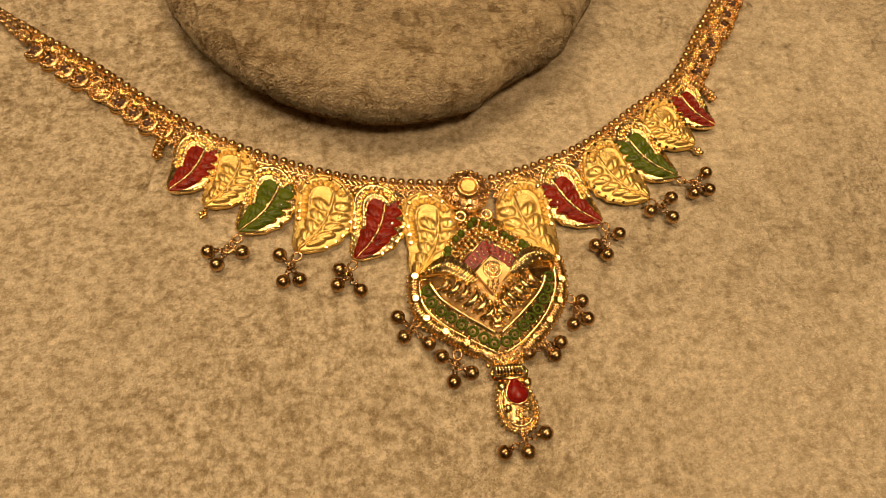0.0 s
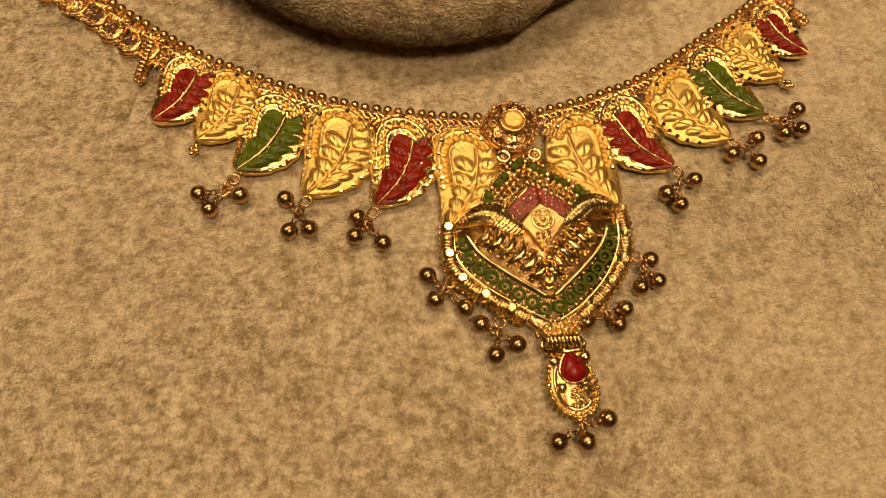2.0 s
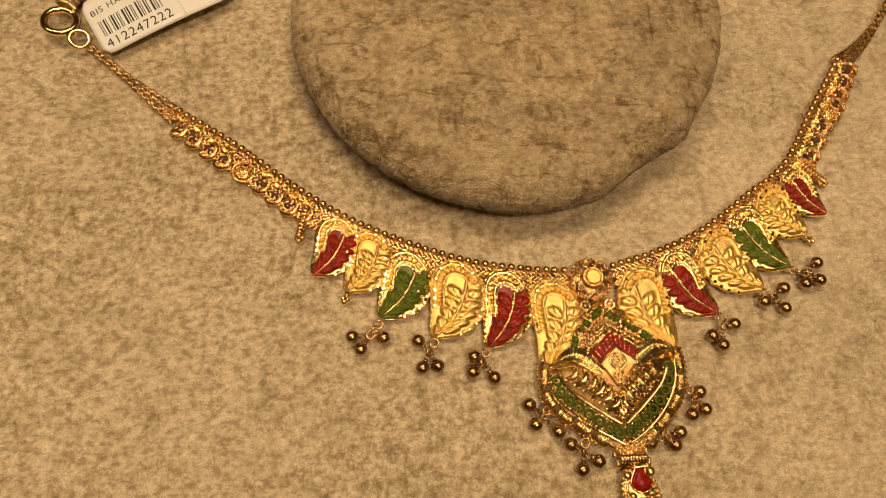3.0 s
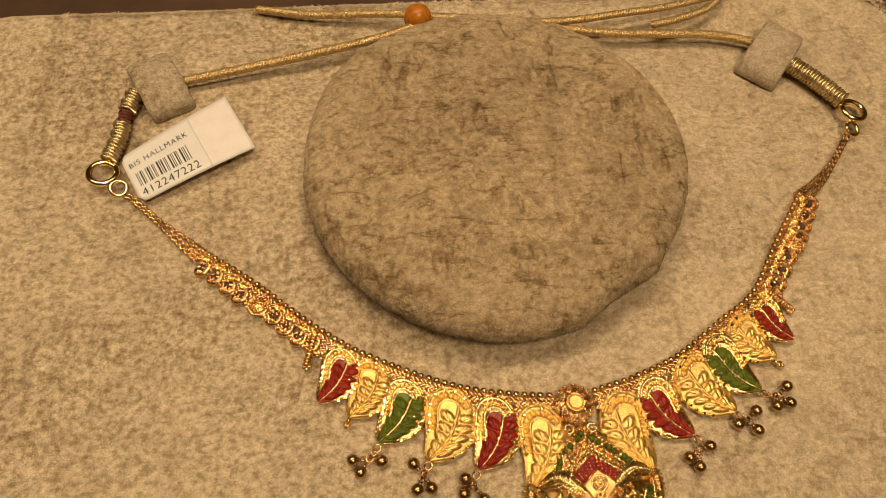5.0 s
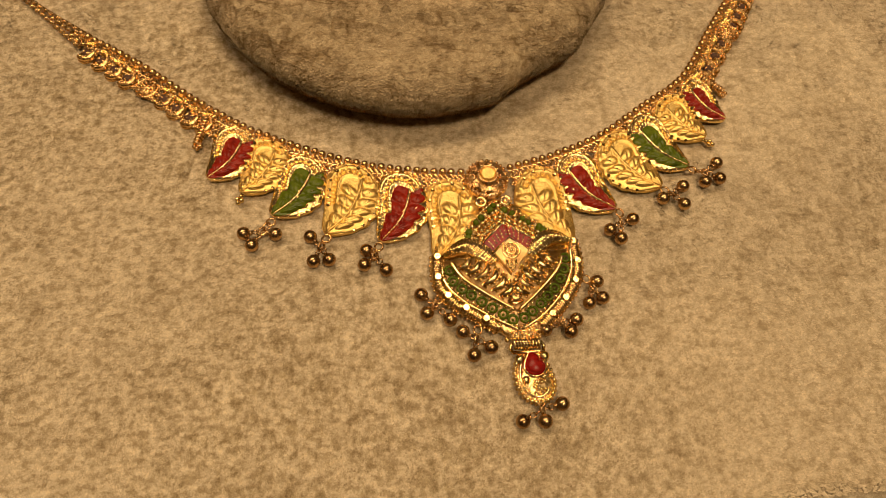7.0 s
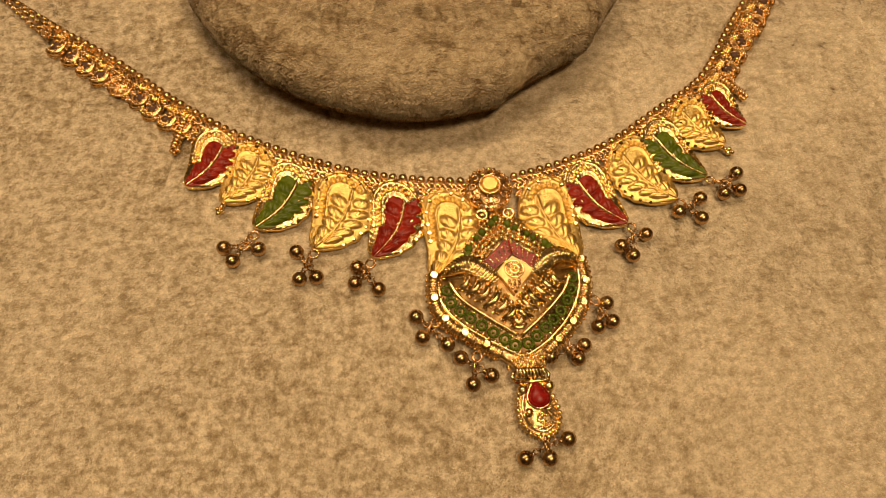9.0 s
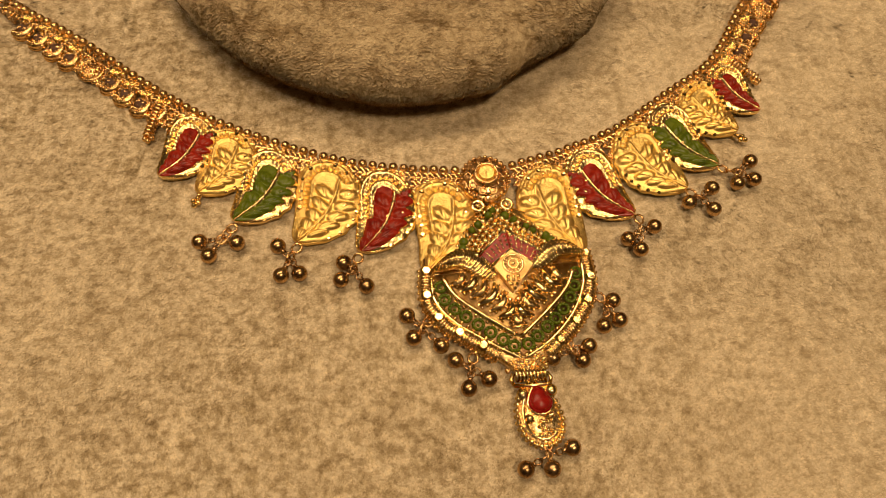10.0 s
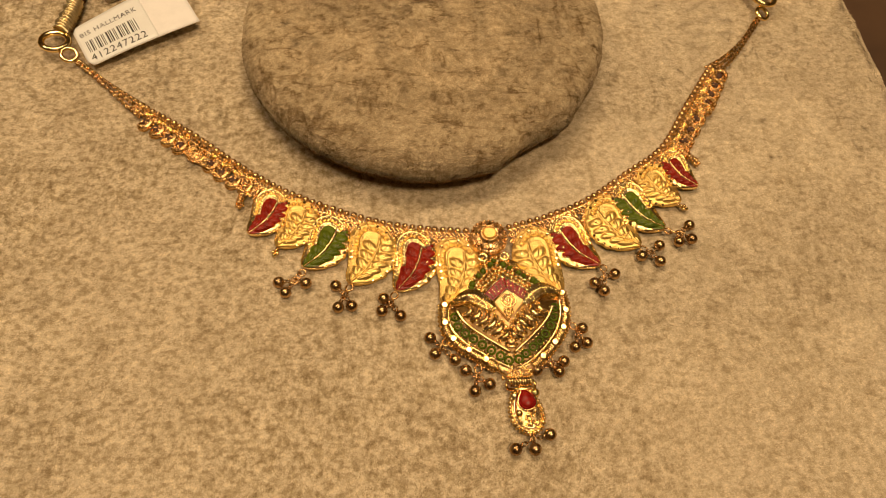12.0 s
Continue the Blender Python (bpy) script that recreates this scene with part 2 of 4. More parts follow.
        for a in (0, seg):
            for j in range(seg):
                l = (j + 1) % seg
                fs.append((a + j, a + l, a + seg + l, a + seg + j))
        return self.add(vs, fs, slot)


def part(name, mesh, material, parent=None, label="", smooth=True):
    """Links a Mesh as one mesh object under a thing or a part."""
    data = bpy.data.meshes.new(name)
    data.from_pydata([(x * S, y * S, z * S) for x, y, z in mesh.v], [], mesh.f)
    for m in material if isinstance(material, (list, tuple)) else (material,):
        data.materials.append(m)
    data.polygons.foreach_set("material_index", mesh.m)
    if smooth:
        data.polygons.foreach_set("use_smooth", [True] * len(mesh.f))
    data.update()
    ob = new(name, data)
    if parent:
        ob.parent = parent
    if label:
        tagged(ob, label)
    return ob


def piece(name, data, at, parent, size=1.0, turn=0.0):
    """One of many alike pieces on shared mesh data."""
    ob = new(name, data)
    ob.parent = parent
    ob.matrix_basis = Matrix.LocRotScale(Vector(at) * S, Euler((0, 0, turn)), Vector((size,) * 3))
    return ob


def spline(points, step):
    """Points about step apart along a smooth line through the given ones."""
    P = [Vector((*p, 0)) if len(p) == 2 else Vector(p) for p in points]
    P = [2 * P[0] - P[1], *P, 2 * P[-1] - P[-2]]
    out = []
    for i in range(1, len(P) - 2):
        a, b, c, d = P[i - 1 : i + 3]
        n = max(2, int((c - b).length / step * 6))
        for k in range(n):
            t = k / n
            out.append(0.5 * (2 * b + (c - a) * t + (2 * a - 5 * b + 4 * c - d) * t * t + (3 * b - a - 3 * c + d) * t ** 3))
    out.append(P[-2])
    even, gone = [out[0]], 0.0
    for a, b in zip(out, out[1:]):
        gone += (b - a).length
        if gone >= step:
            even.append(b)
            gone -= step
    return even


def side(line, i):
    """The direction across a line in the plane, to the right of its run."""
    d = (line[min(i + 1, len(line) - 1)] - line[max(i - 1, 0)]).normalized()
    return Vector((d.y, -d.x, 0))


# ---- the room: plain walls round the counter ----
def box(name, x0, x1, y0, y1, z0, z1, material, label, category):
    m = Mesh()
    m.add([(x, y, z) for z in (z0, z1) for y in (y0, y1) for x in (x0, x1)],
          [(0, 2, 3, 1), (4, 5, 7, 6), (0, 1, 5, 4), (2, 6, 7, 3), (0, 4, 6, 2), (1, 3, 7, 5)])
    return tagged(part(name, m, material, smooth=False), label, category, kind="structure")


box("floor", -1700, 1700, -1700, 1700, -1000, -930, FLOOR, "dark brown floor under the counter", "floor")
box("ceiling", -1700, 1700, -1700, 1700, 1500, 1560, CEIL, "plain cream ceiling over the counter", "ceiling")
box("wall_north", -1700, 1700, 1600, 1700, -930, 1500, WALL, "plain warm brown wall", "wall")
box("wall_south", -1700, 1700, -1700, -1600, -930, 1500, WALL, "plain warm brown wall", "wall")
box("wall_east", 1600, 1700, -1600, 1600, -930, 1500, WALL, "plain warm brown wall", "wall")
box("wall_west", -1700, -1600, -1600, 1600, -930, 1500, WALL, "plain warm brown wall", "wall")
box("counter", -700, 700, -450, 450, -930, -16, COUNTER, "dark brown counter top under the pad", "counter")

# ---- the display pad: velvet sheet, round boss for the neck, two cord loops ----
pad = tagged(new("display_pad"), "beige crushed velvet necklace pad lying on dark counter", "jewellery display")
PX0, PX1, PY0, PY1, PR = -150.0, 112.0, -66.0, 118.0, 22.0


def pad_base():
    m = Mesh()
    nx, ny = 210, 150
    vs, fs = [], []
    roll = 9.0
    for j in range(ny + 1):
        for i in range(nx + 1):
            u, w = i / nx, j / ny
            # more rows close to the border
            u, w = (0.5 - 0.5 * math.cos(math.pi * u)) * 0.35 + u * 0.65, (0.5 - 0.5 * math.cos(math.pi * w)) * 0.35 + w * 0.65
            x, y = PX0 + (PX1 - PX0) * u, PY0 + (PY1 - PY0) * w
            cx, cy = min(max(x, PX0 + PR), PX1 - PR), min(max(y, PY0 + PR), PY1 - PR)
            dx, dy = x - cx, y - cy
            if dx and dy:
                k = PR / math.hypot(dx, dy) * max(abs(dx), abs(dy)) / PR
                dx, dy = dx * k, dy * k
                x, y = cx + dx, cy + dy
            edge = PR - math.hypot(dx, dy) if (dx or dy) else PR
            z = 0.0
            if edge < roll:
                q = 1 - max(0.0, edge) / roll
                z = -13.5 * (1 - math.sqrt(max(0.0, 1 - q * q)))
            z += 0.35 * noise.noise((x / 34, y / 34, 1)) + 0.18 * noise.noise((x / 9, y / 9, 4)) + 0.07 * noise.noise((x / 2.5, y / 2.5, 7))
            vs.append((x, y, z - 0.25))
    for j in range(ny):
        for i in range(nx):
            a = j * (nx + 1) + i
            fs.append((a, a + 1, a + nx + 2, a + nx + 1))
    border = [i for i in range(nx + 1)] + [j * (nx + 1) + nx for j in range(1, ny + 1)]
    border += [ny * (nx + 1) + i for i in range(nx - 1, -1, -1)] + [j * (nx + 1) for j in range(ny - 1, 0, -1)]
    k = len(vs)
    vs += [(vs[b][0], vs[b][1], -16) for b in border]
    n = len(border)
    fs += [(border[(i + 1) % n], border[i], k + i, k + (i + 1) % n) for i in range(n)]
    fs.append(tuple(k + i for i in reversed(range(n))))
    return m.add(vs, fs)


part("base", pad_base(), VELVET, pad, "beige crushed velvet sheet with rolled edges")



def pile(count, place, name, material, high):
    """Short fibres of crushed pile that lean with wide and narrow drifts; one joined sheet."""
    rng = np.random.default_rng(5)
    vs, ns = np.zeros((count * 3, 3)), np.zeros((count * 3, 3))
    k = 0
    for r in rng.random((count, 6)):
        spot_ = place(r[0], r[1])
        if spot_ is None:
            continue
        x, y, z, up = spot_
        turn = 3.0 * noise.noise((x / 30, y / 30, 2)) + 2.4 * noise.noise((x / 4.5, y / 4.5, 5)) + 0.9 * (r[2] - 0.5) - 1.2
        # pile at the front leans from the edge to imitate the camera's soft shadow
        shade_lean = math.exp(-((x + 2) / 52) ** 2 - ((y + 46) / 30) ** 2)
        turn += (1.57 - turn) * shade_lean
        lean = 1.20 - 0.45 * shade_lean + 0.22 * noise.noise((x / 2.2, y / 2.2, 8)) + 0.2 * (r[3] - 0.5)
        long_ = high * (0.7 + 0.6 * r[4])
        out = Vector((math.cos(turn) * math.sin(lean), math.sin(turn) * math.sin(lean), math.cos(lean)))
        out = (out + up * 0.6 - Vector((0, 0, 0.6))).normalized() * long_
        w = 0.19 + 0.12 * r[5]
        ax, ay = -math.sin(turn + 0.5 * (r[5] - 0.5)) * w, math.cos(turn + 0.5 * (r[5] - 0.5)) * w
        vs[k] = (x - ax, y - ay, z - 0.08)
        vs[k + 1] = (x + ax, y + ay, z - 0.08)
        vs[k + 2] = (x + out.x, y + out.y, z + out.z)
        face = Vector((ax, ay, 0)).cross(out)
        if face.dot(up) < 0:
            face = -face
            vs[[k, k + 1]] = vs[[k + 1, k]]
        face.normalize()
        # normals tilt further in that stretch, to deepen the imitated shadow
        ns[k : k + 3] = (up * (0.66 - 0.3 * shade_lean) + face * (0.34 + 0.3 * shade_lean)).normalized()
        k += 3
    vs, ns = vs[:k], ns[:k]
    data = bpy.data.meshes.new(name)
    data.from_pydata((vs * S).tolist(), [], np.arange(k).reshape(-1, 3).tolist())
    data.materials.append(material)
    data.polygons.foreach_set("use_smooth", [True] * (k // 3))
    data.normals_split_custom_set_from_vertices(ns.tolist())
    ob = new(name, data)
    ob.parent = pad
    return tagged(ob, "short crushed velvet pile", kind="stuff")


def pad_spot(a, b):
    x, y = -118 + 224 * a, -60 + 172 * b
    if math.hypot(x - DX, y - DY) < 38:
        return None
    return x, y, 0.35 * noise.noise((x / 34, y / 34, 1)) + 0.18 * noise.noise((x / 9, y / 9, 4)) - 0.25, Vector((0, 0, 1))


DX, DY, DR = -10.1, 55.2, 42.3


def disc():
    m = Mesh()
    seg, vs, fs = 120, [], []
    prof = [(0.86, -0.4), (0.90, 0.8), (0.945, 2.6), (0.978, 4.6), (0.998, 6.6), (1.0, 8.2), (0.988, 9.7), (0.962, 11.0), (0.92, 12.0), (0.86, 12.6)]
    prof += [(0.78 - 0.06 * k, 12.8 + 0.07 * k) for k in range(13)]
    for k, (f, z) in enumerate(prof):
        for j in range(seg):
            t = 2 * math.pi * j / seg
            r = DR * (1 + 0.008 * math.sin(3 * t + 0.6) + 0.006 * math.sin(5 * t + 2.0) + 0.006 * noise.noise((2.5 * math.cos(t), 2.5 * math.sin(t), 3)))
            # a slightly straightened stretch of rim at the front
            r -= 1.4 * math.exp(-((t - 5.25) / 0.15) ** 2) - 0.7 * math.exp(-((t - 5.5) / 0.07) ** 2) - 0.3 * math.exp(-((t - 5.0) / 0.06) ** 2)
            x, y = DX + 1.015 * r * f * math.cos(t), DY + r * f * math.sin(t)
            zz = z + 0.35 * noise.noise((x / 16, y / 16, 9)) + 0.16 * noise.noise((x / 5, y / 5, 2))
            vs.append((x, y, zz))
    n = len(prof)
    for k in range(n - 1):
        for j in range(seg):
            l = (j + 1) % seg
            fs.append((k * seg + j, k * seg + l, (k + 1) * seg + l, (k + 1) * seg + j))
    vs.append((DX, DY, 13.7))
    fs += [((n - 1) * seg + j, (n - 1) * seg + (j + 1) % seg, len(vs) - 1) for j in range(seg)]
    return m.add(vs, fs)


disc_mesh = disc()
part("neck_disc", disc_mesh, VELVET_DISC, pad, "raised round taupe velvet neck form")
DISC_ROWS = len(disc_mesh.v) // 120


def disc_spot(a, b):
    # the rim first, then the top by its area
    if a < 0.5:
        ring_ = 1 + a / 0.5 * 9
    else:
        ring_ = 10 + (0.78 - 0.78 * math.sqrt((a - 0.5) / 0.5)) / 0.06
    k = min(int(ring_), DISC_ROWS - 2)
    j = b * 120
    i, f, g = int(j) % 120, j % 1, ring_ % 1
    p = Vector(disc_mesh.v[k * 120 + i]).lerp(Vector(disc_mesh.v[k * 120 + (i + 1) % 120]), f)
    q = Vector(disc_mesh.v[(k + 1) * 120 + i]).lerp(Vector(disc_mesh.v[(k + 1) * 120 + (i + 1) % 120]), f)
    along_ = Vector(disc_mesh.v[k * 120 + (i + 1) % 120]) - Vector(disc_mesh.v[k * 120 + i])
    up = along_.cross(q - p).normalized()
    p = p.lerp(q, g)
    return p.x, p.y, p.z, up


pile(330000, pad_spot, "pile", PILE, 0.48)
pile(95000, disc_spot, "pile", PILE_DISC, 0.55)


def loop_tab(ax, ay, bx, by, width, high):
    """A velvet strap that arches over the cord, from a to b."""
    m = Mesh()
    a, b = Vector((ax, ay, 0)), Vector((bx, by, 0))
    d = (b - a).normalized()
    w = Vector((-d.y, d.x, 0))
    L = (b - a).length
    rows, across = 26, 20
    vs, fs = [], []
    thick = 2.6
    for i in range(rows + 1):
        u = i / rows
        h = high * (math.sin(math.pi * min(max(u, 0.0), 1.0)) ** 0.45)
        c = a + d * (L * u)
        nrm = (Vector((0, 0, 1)) - d * 0.9 * math.copysign(min(1.0, abs(math.cos(math.pi * u)) ** 2), math.cos(math.pi * u))).normalized()
        for j in range(across):
            t = 2 * math.pi * j / across
            cx = math.copysign(abs(math.cos(t)) ** 0.45, math.cos(t)) * width / 2
            cz = math.copysign(abs(math.sin(t)) ** 0.75, math.sin(t)) * thick / 2
            p = c + w * cx + nrm * cz + Vector((0, 0, h - 0.6))
            p += Vector((noise.noise(p / 4), noise.noise(p / 4 + Vector((9, 0, 0))), 0)) * 0.35
            vs.append(p)
    for i in range(rows):
        for j in range(across):
            l = (j + 1) % across
            fs.append((i * across + j, i * across + l, (i + 1) * across + l, (i + 1) * across + j))
    fs.append(tuple(reversed(range(across))))
    fs.append(tuple(rows * across + j for j in range(across)))
    return m.add(vs, fs)


part("cord_loop", loop_tab(-92.0, 93.0, -84.4, 77.8, 10.6, 5.4), VELVET_TAB, pad, "arched velvet strap holding the cord")
part("cord_loop", loop_tab(73.0, 95.0, 60.8, 80.4, 10.6, 5.2), VELVET_TAB, pad, "arched velvet strap holding the cord")

# ---- the necklace ----
necklace = tagged(new("necklace"), "gold necklace with red and green enamel leaves and pendant", "necklace")
LINE_L = [(-76.5, 40.6), (-64.7, 32.0), (-52.5, 21.6), (-40.8, 13.6), (-24.5, 6.3), (-12.6, 3.5), (-3.4, 2.4)]
LINE_R = [(4.6, 2.9), (13.2, 5.0), (23.0, 8.7), (33.5, 15.3), (43.1, 21.7), (51.6, 33.0), (61.8, 46.2)]


def bead_mesh(r, material, name):
    m = Mesh().sphere((0, 0, 0), r, 12, 8)
    data = bpy.data.meshes.new(name)
    data.from_pydata([(x * S, y * S, z * S) for x, y, z in m.v], [], m.f)
    data.materials.append(material)
    data.polygons.foreach_set("use_smooth", [True] * len(m.f))
    return data


def band(line, outward, name):
    """The woven strip that hangs below the row of beads: slanting links and small grains row by row, joined."""
    m = Mesh()
    fine = spline(line, 0.92)
    n = len(fine)
    for row, off in enumerate((0.85, 1.6, 2.35, 3.1, 3.85, 4.55)):
        for i, p in enumerate(fine):
            outer = i if outward else n - 1 - i
            if row > 2 and outer < 4 * (row - 2):
                continue
            s = side(fine, i)
            d = Vector((s.y, -s.x, 0))
            if row in (2, 3) and i % 5 == 2:
                continue
            q = p + s * (off + 0.06 * math.sin(i * 1.7 + row)) + d * (0.46 * (row % 2))
            z = 1.22 - 0.08 * row + 0.08 * math.sin(i * 2.3 + row)
            way = (d * 0.55 + s * (0.42 if row % 2 else -0.42))
            m.tube([(q - way * 0.72) + Vector((0, 0, z - 0.22)), q + Vector((0, 0, z + 0.12)), (q + way * 0.72) + Vector((0, 0, z - 0.22))], [0.2, 0.36, 0.2], 7)
            if row in (1, 4) and i % 2 == 0:
                q = q + s * 0.36
                m.sphere((q.x, q.y, z + 0.05), 0.36, 8, 6)
    return m


BEAD = bead_mesh(0.74, GOLD_OLD, "bead")
for line, outward in ((LINE_L, True), (LINE_R, False)):
    fine = spline(line, 1.62)
    for i, p in enumerate(fine):
        piece("bead", BEAD, (p.x, p.y, 1.35 + 0.08 * math.sin(i * 2.1)), necklace, 0.95 + 0.1 * random.random())
    b = part("woven_band", band(line, outward, "b"), GOLD_RED, necklace, "woven strip of fine gold links")
    tagged(b, kind="stuff")


def end_chain(points):
    """A woven chain that tapers from the strip to its ring: two plaited sides and a row of links between."""
    m = Mesh()
    fine = spline(points, 0.78)
    n = len(fine)
    for i, p in enumerate(fine):
        s = side(fine, i)
        d = Vector((s.y, -s.x, 0))
        f = i / n
        w = 0.40 + 1.15 * max(0.0, 1 - f * 1.7) ** 1.1
        rows = 5 if w > 1.25 else 3 if w > 0.7 else 2
        for k in range(rows):
            u = -1 + 2 * k / (rows - 1)
            q = p + s * (u * w) + d * (0.39 * (k % 2)) + Vector((0, 0, 1.0 + 0.25 * (1 - u * u)))
            way = d * 0.5 + s * (0.34 if (k + i) % 2 else -0.34)
            m.tube([q - way * 0.85 - Vector((0, 0, 0.2)), q + Vector((0, 0, 0.14)), q + way * 0.85 - Vector((0, 0, 0.2))], [0.24, 0.43, 0.24], 7)
    return m


part("end_chain", end_chain([(-75.8, 38.8), (-81.2, 43.8), (-87.0, 49.4), (-92.8, 55.0)]), GOLD_RED, necklace, "tapering woven gold chain")
part("end_chain", end_chain([(61.5, 44.6), (66.0, 47.6), (71.8, 53.0), (78.8, 61.4)]), GOLD_RED, necklace, "tapering woven gold chain")


# leaf charms
def leaf_charm(head, tip, width, mirror, colour, z=1.25, bend=0.125, tag=""):
    """A paisley leaf from the top of its head to its tip, with relief; enamel is a part of its own."""
    H, T = Vector((*head, 0)), Vector((*tip, 0))
    axis = T - H
    L = axis.length
    a = axis.normalized()
    n = Vector((-a.y, a.x, 0))  # towards the rounded back of the leaf
    if mirror:
        n = -n
    rows, cols = 100, 60
    W, K = width / 2 * 1.10, 0.38

    def half(s):
        if s < K:
            return W * math.sqrt(max(0.0, 1 - ((K - s) / K) ** 2))
        q = (s - K) / (1 - K)
        return W * (max(0.0, math.cos(math.pi / 2 * q)) ** 0.50)

    def along_leaf(i):
        return K * (1 - math.cos(math.pi / 2 * i / 34)) if i < 34 else K + (1 - K) * (i - 34) / (rows - 34)

    def spot(s, across):
        return H + a * (L * s) + n * (bend * L * math.sin(math.pi * s ** 1.6) + across)

    def rib_at(s):
        return 0.38 * math.cos(s * 2.1) * (1.02 - s) ** 0.3

    leaflets = []
    for k, s0 in enumerate((0.22, 0.36, 0.50, 0.63, 0.75, 0.86)):
        leaflets.append((s0, 0.37, 1))
        if k > 0:
            leaflets.append((s0 + 0.05, -0.33, -1))

    def relief(s, v):
        """Height over the plate, and whether enamelled."""
        hw = half(s)
        vx = v * hw / W
        top = (K - s) / K
        q = math.hypot(vx, top) if s < K else abs(v)
        phi = math.atan2(vx, top) if s < K else (1.6 if v > 0 else -1.6)
        h = 0.8 * max(0.0, 1 - q * q) ** 0.6
        curl_here = (v < 0 and s < 0.64) or (s < K and phi < 1.0)
        run = phi if s < K else -1.57 - (s - K) * 6
        if q > 0.91:
            return h + 0.12 + 0.10 * math.sin(run * 16 + s * 60 * (v > 0)), False
        if curl_here and q > 0.74:
            return h - 0.04 + 0.26 * math.sin(math.pi * (q - 0.74) / 0.17), False
        if curl_here and q > 0.60:
            return h - 0.24 + 0.26 * math.sin(run * 22), False
        if curl_here and q > (0.40 if colour else 0.48):
            g = math.sin(math.pi * (q - 0.40) / 0.20)
            return h + 0.32 * g + 0.05 * math.sin(run * 22), False
        rib = rib_at(s)
        g, lobe_here = -0.10 + 0.05 * math.sin(s * 130) * math.sin(v * 40), False
        for s0, dv, sgn in leaflets:
            x = (s - s0) / 0.070
            y = (v - rib - dv + sgn * 0.10 * x) / 0.30
            r2 = x * x + y * y
            if r2 < 1:
                lobe_here = True
                g = max(g, 0.58 * (1 - r2) ** 0.55 - 0.22 * math.exp(-(y / 0.16) ** 2) * (1 - r2))
        vein = math.exp(-((v - rib) / 0.05) ** 2) if s > 0.12 else 0.0
        g = max(g, 0.46 * vein)
        glazed = vein < 0.45 and q < 0.90 and (lobe_here or q < 0.66)
        return h + g, glazed

    plate, glaze = Mesh(), Mesh()
    vs, on = [], []
    for i in range(rows + 1):
        s = along_leaf(i)
        hw = half(s)
        c = spot(s, 0)
        for j in range(cols + 1):
            v = -1 + 2 * j / cols
            h, e = relief(s, v)
            edge = min(1.0, (1 - abs(v)) * 9) * min(1.0, s * 30)
            saw = 1 + 0.035 * math.sin(s * 44) * (v > 0.5 and s > 0.35)
            p = c + n * (v * hw * saw)
            vs.append((p.x, p.y, z + h * (0.35 + 0.65 * edge)))
            on.append(e)
    skirt = [j for j in range(cols + 1)] + [i * (cols + 1) + cols for i in range(1, rows + 1)]
    skirt += [i * (cols + 1) for i in range(rows - 1, 0, -1)]
    gold_f, glaze_f = [], []
    for i in range(rows):
        for j in range(cols):
            q = i * (cols + 1) + j
            f = (q, q + cols + 1, q + cols + 2, q + 1)
            if mirror:
                f = f[::-1]
            (glaze_f if colour and all(on[k] for k in f) else gold_f).append(f)
    k = len(vs)
    low = [(vs[b][0], vs[b][1], z - 0.45) for b in skirt]
    m = len(skirt)
    wall = [(skirt[i], skirt[(i + 1) % m], k + (i + 1) % m, k + i) for i in range(m)]
    if mirror:
        wall = [f[::-1] for f in wall]
    plate.add(vs + low, gold_f + wall + [tuple(k + i for i in range(m))])
    name = {"red": "red enamelled gold leaf charm", "green": "green enamelled gold leaf charm"}.get(colour, "matte gold leaf charm with bright-cut rim")
    ob = part("leaf_charm", plate, GOLD_LEAF if colour else GOLD_MATTE, necklace, tag or name)
    if colour:
        used = sorted({i for f in glaze_f for i in f})
        at = {b: i for i, b in enumerate(used)}
        glaze.add([(vs[b][0], vs[b][1], vs[b][2] + 0.0) for b in used], [tuple(at[i] for i in f) for f in glaze_f])
        part("enamel", glaze, RED if colour == "red" else GREEN, ob, colour + " glossy enamel")
    # bright-cut facets along the rim
    cuts = Mesh()
    for i in range(0 if colour else 5):
        phi = -1.4 + 0.50 * i
        c = spot(K - K * 0.82 * math.cos(phi), 0.82 * math.sin(phi) * W)
        cuts.gem((c.x, c.y, z + 0.46), 0.40 + 0.1 * math.sin(i * 2.3), 0.34, 7, 0.5, i * 1.3)
    for i in range(3):
        s = 0.46 + 0.09 * i
        c = spot(s, -0.82 * half(s))
        cuts.gem((c.x, c.y, z + 0.40), 0.50, 0.28, 6, 0.62, i * 1.7)
    for i in range(5):
        s = 0.50 + 0.09 * i
        c = spot(s, 0.9 * half(s))
        cuts.gem((c.x, c.y, z + 0.22), 0.42, 0.24, 5, 0.6, i * 1.1)
    for k, (s0, dv, sgn) in enumerate(leaflets[:9]):
        if k % 2 == 0 or (colour and k % 3):
            continue
        c = spot(s0, (rib_at(s0) + dv) * half(s0))
        cuts.gem((c.x, c.y, z + 0.86), 0.30, 0.20, 6, 0.6, s0 * 9)
    part("bright_cut", cuts, GOLD, ob, "bright faceted cuts", smooth=False)
    return ob


L1 = leaf_charm((-44.8, 15.8), (-50.4, 4.5), 8.0, False, "red")
L2 = leaf_charm((-39.0, 12.6), (-44.4, 1.1), 8.4, False, "")
L3 = leaf_charm((-32.2, 8.4), (-39.0, -4.1), 9.0, False, "green")
L4 = leaf_charm((-23.6, 5.8), (-29.6, -8.4), 9.7, False, "")
L5 = leaf_charm((-15.2, 3.7), (-20.2, -10.7), 9.0, False, "red")
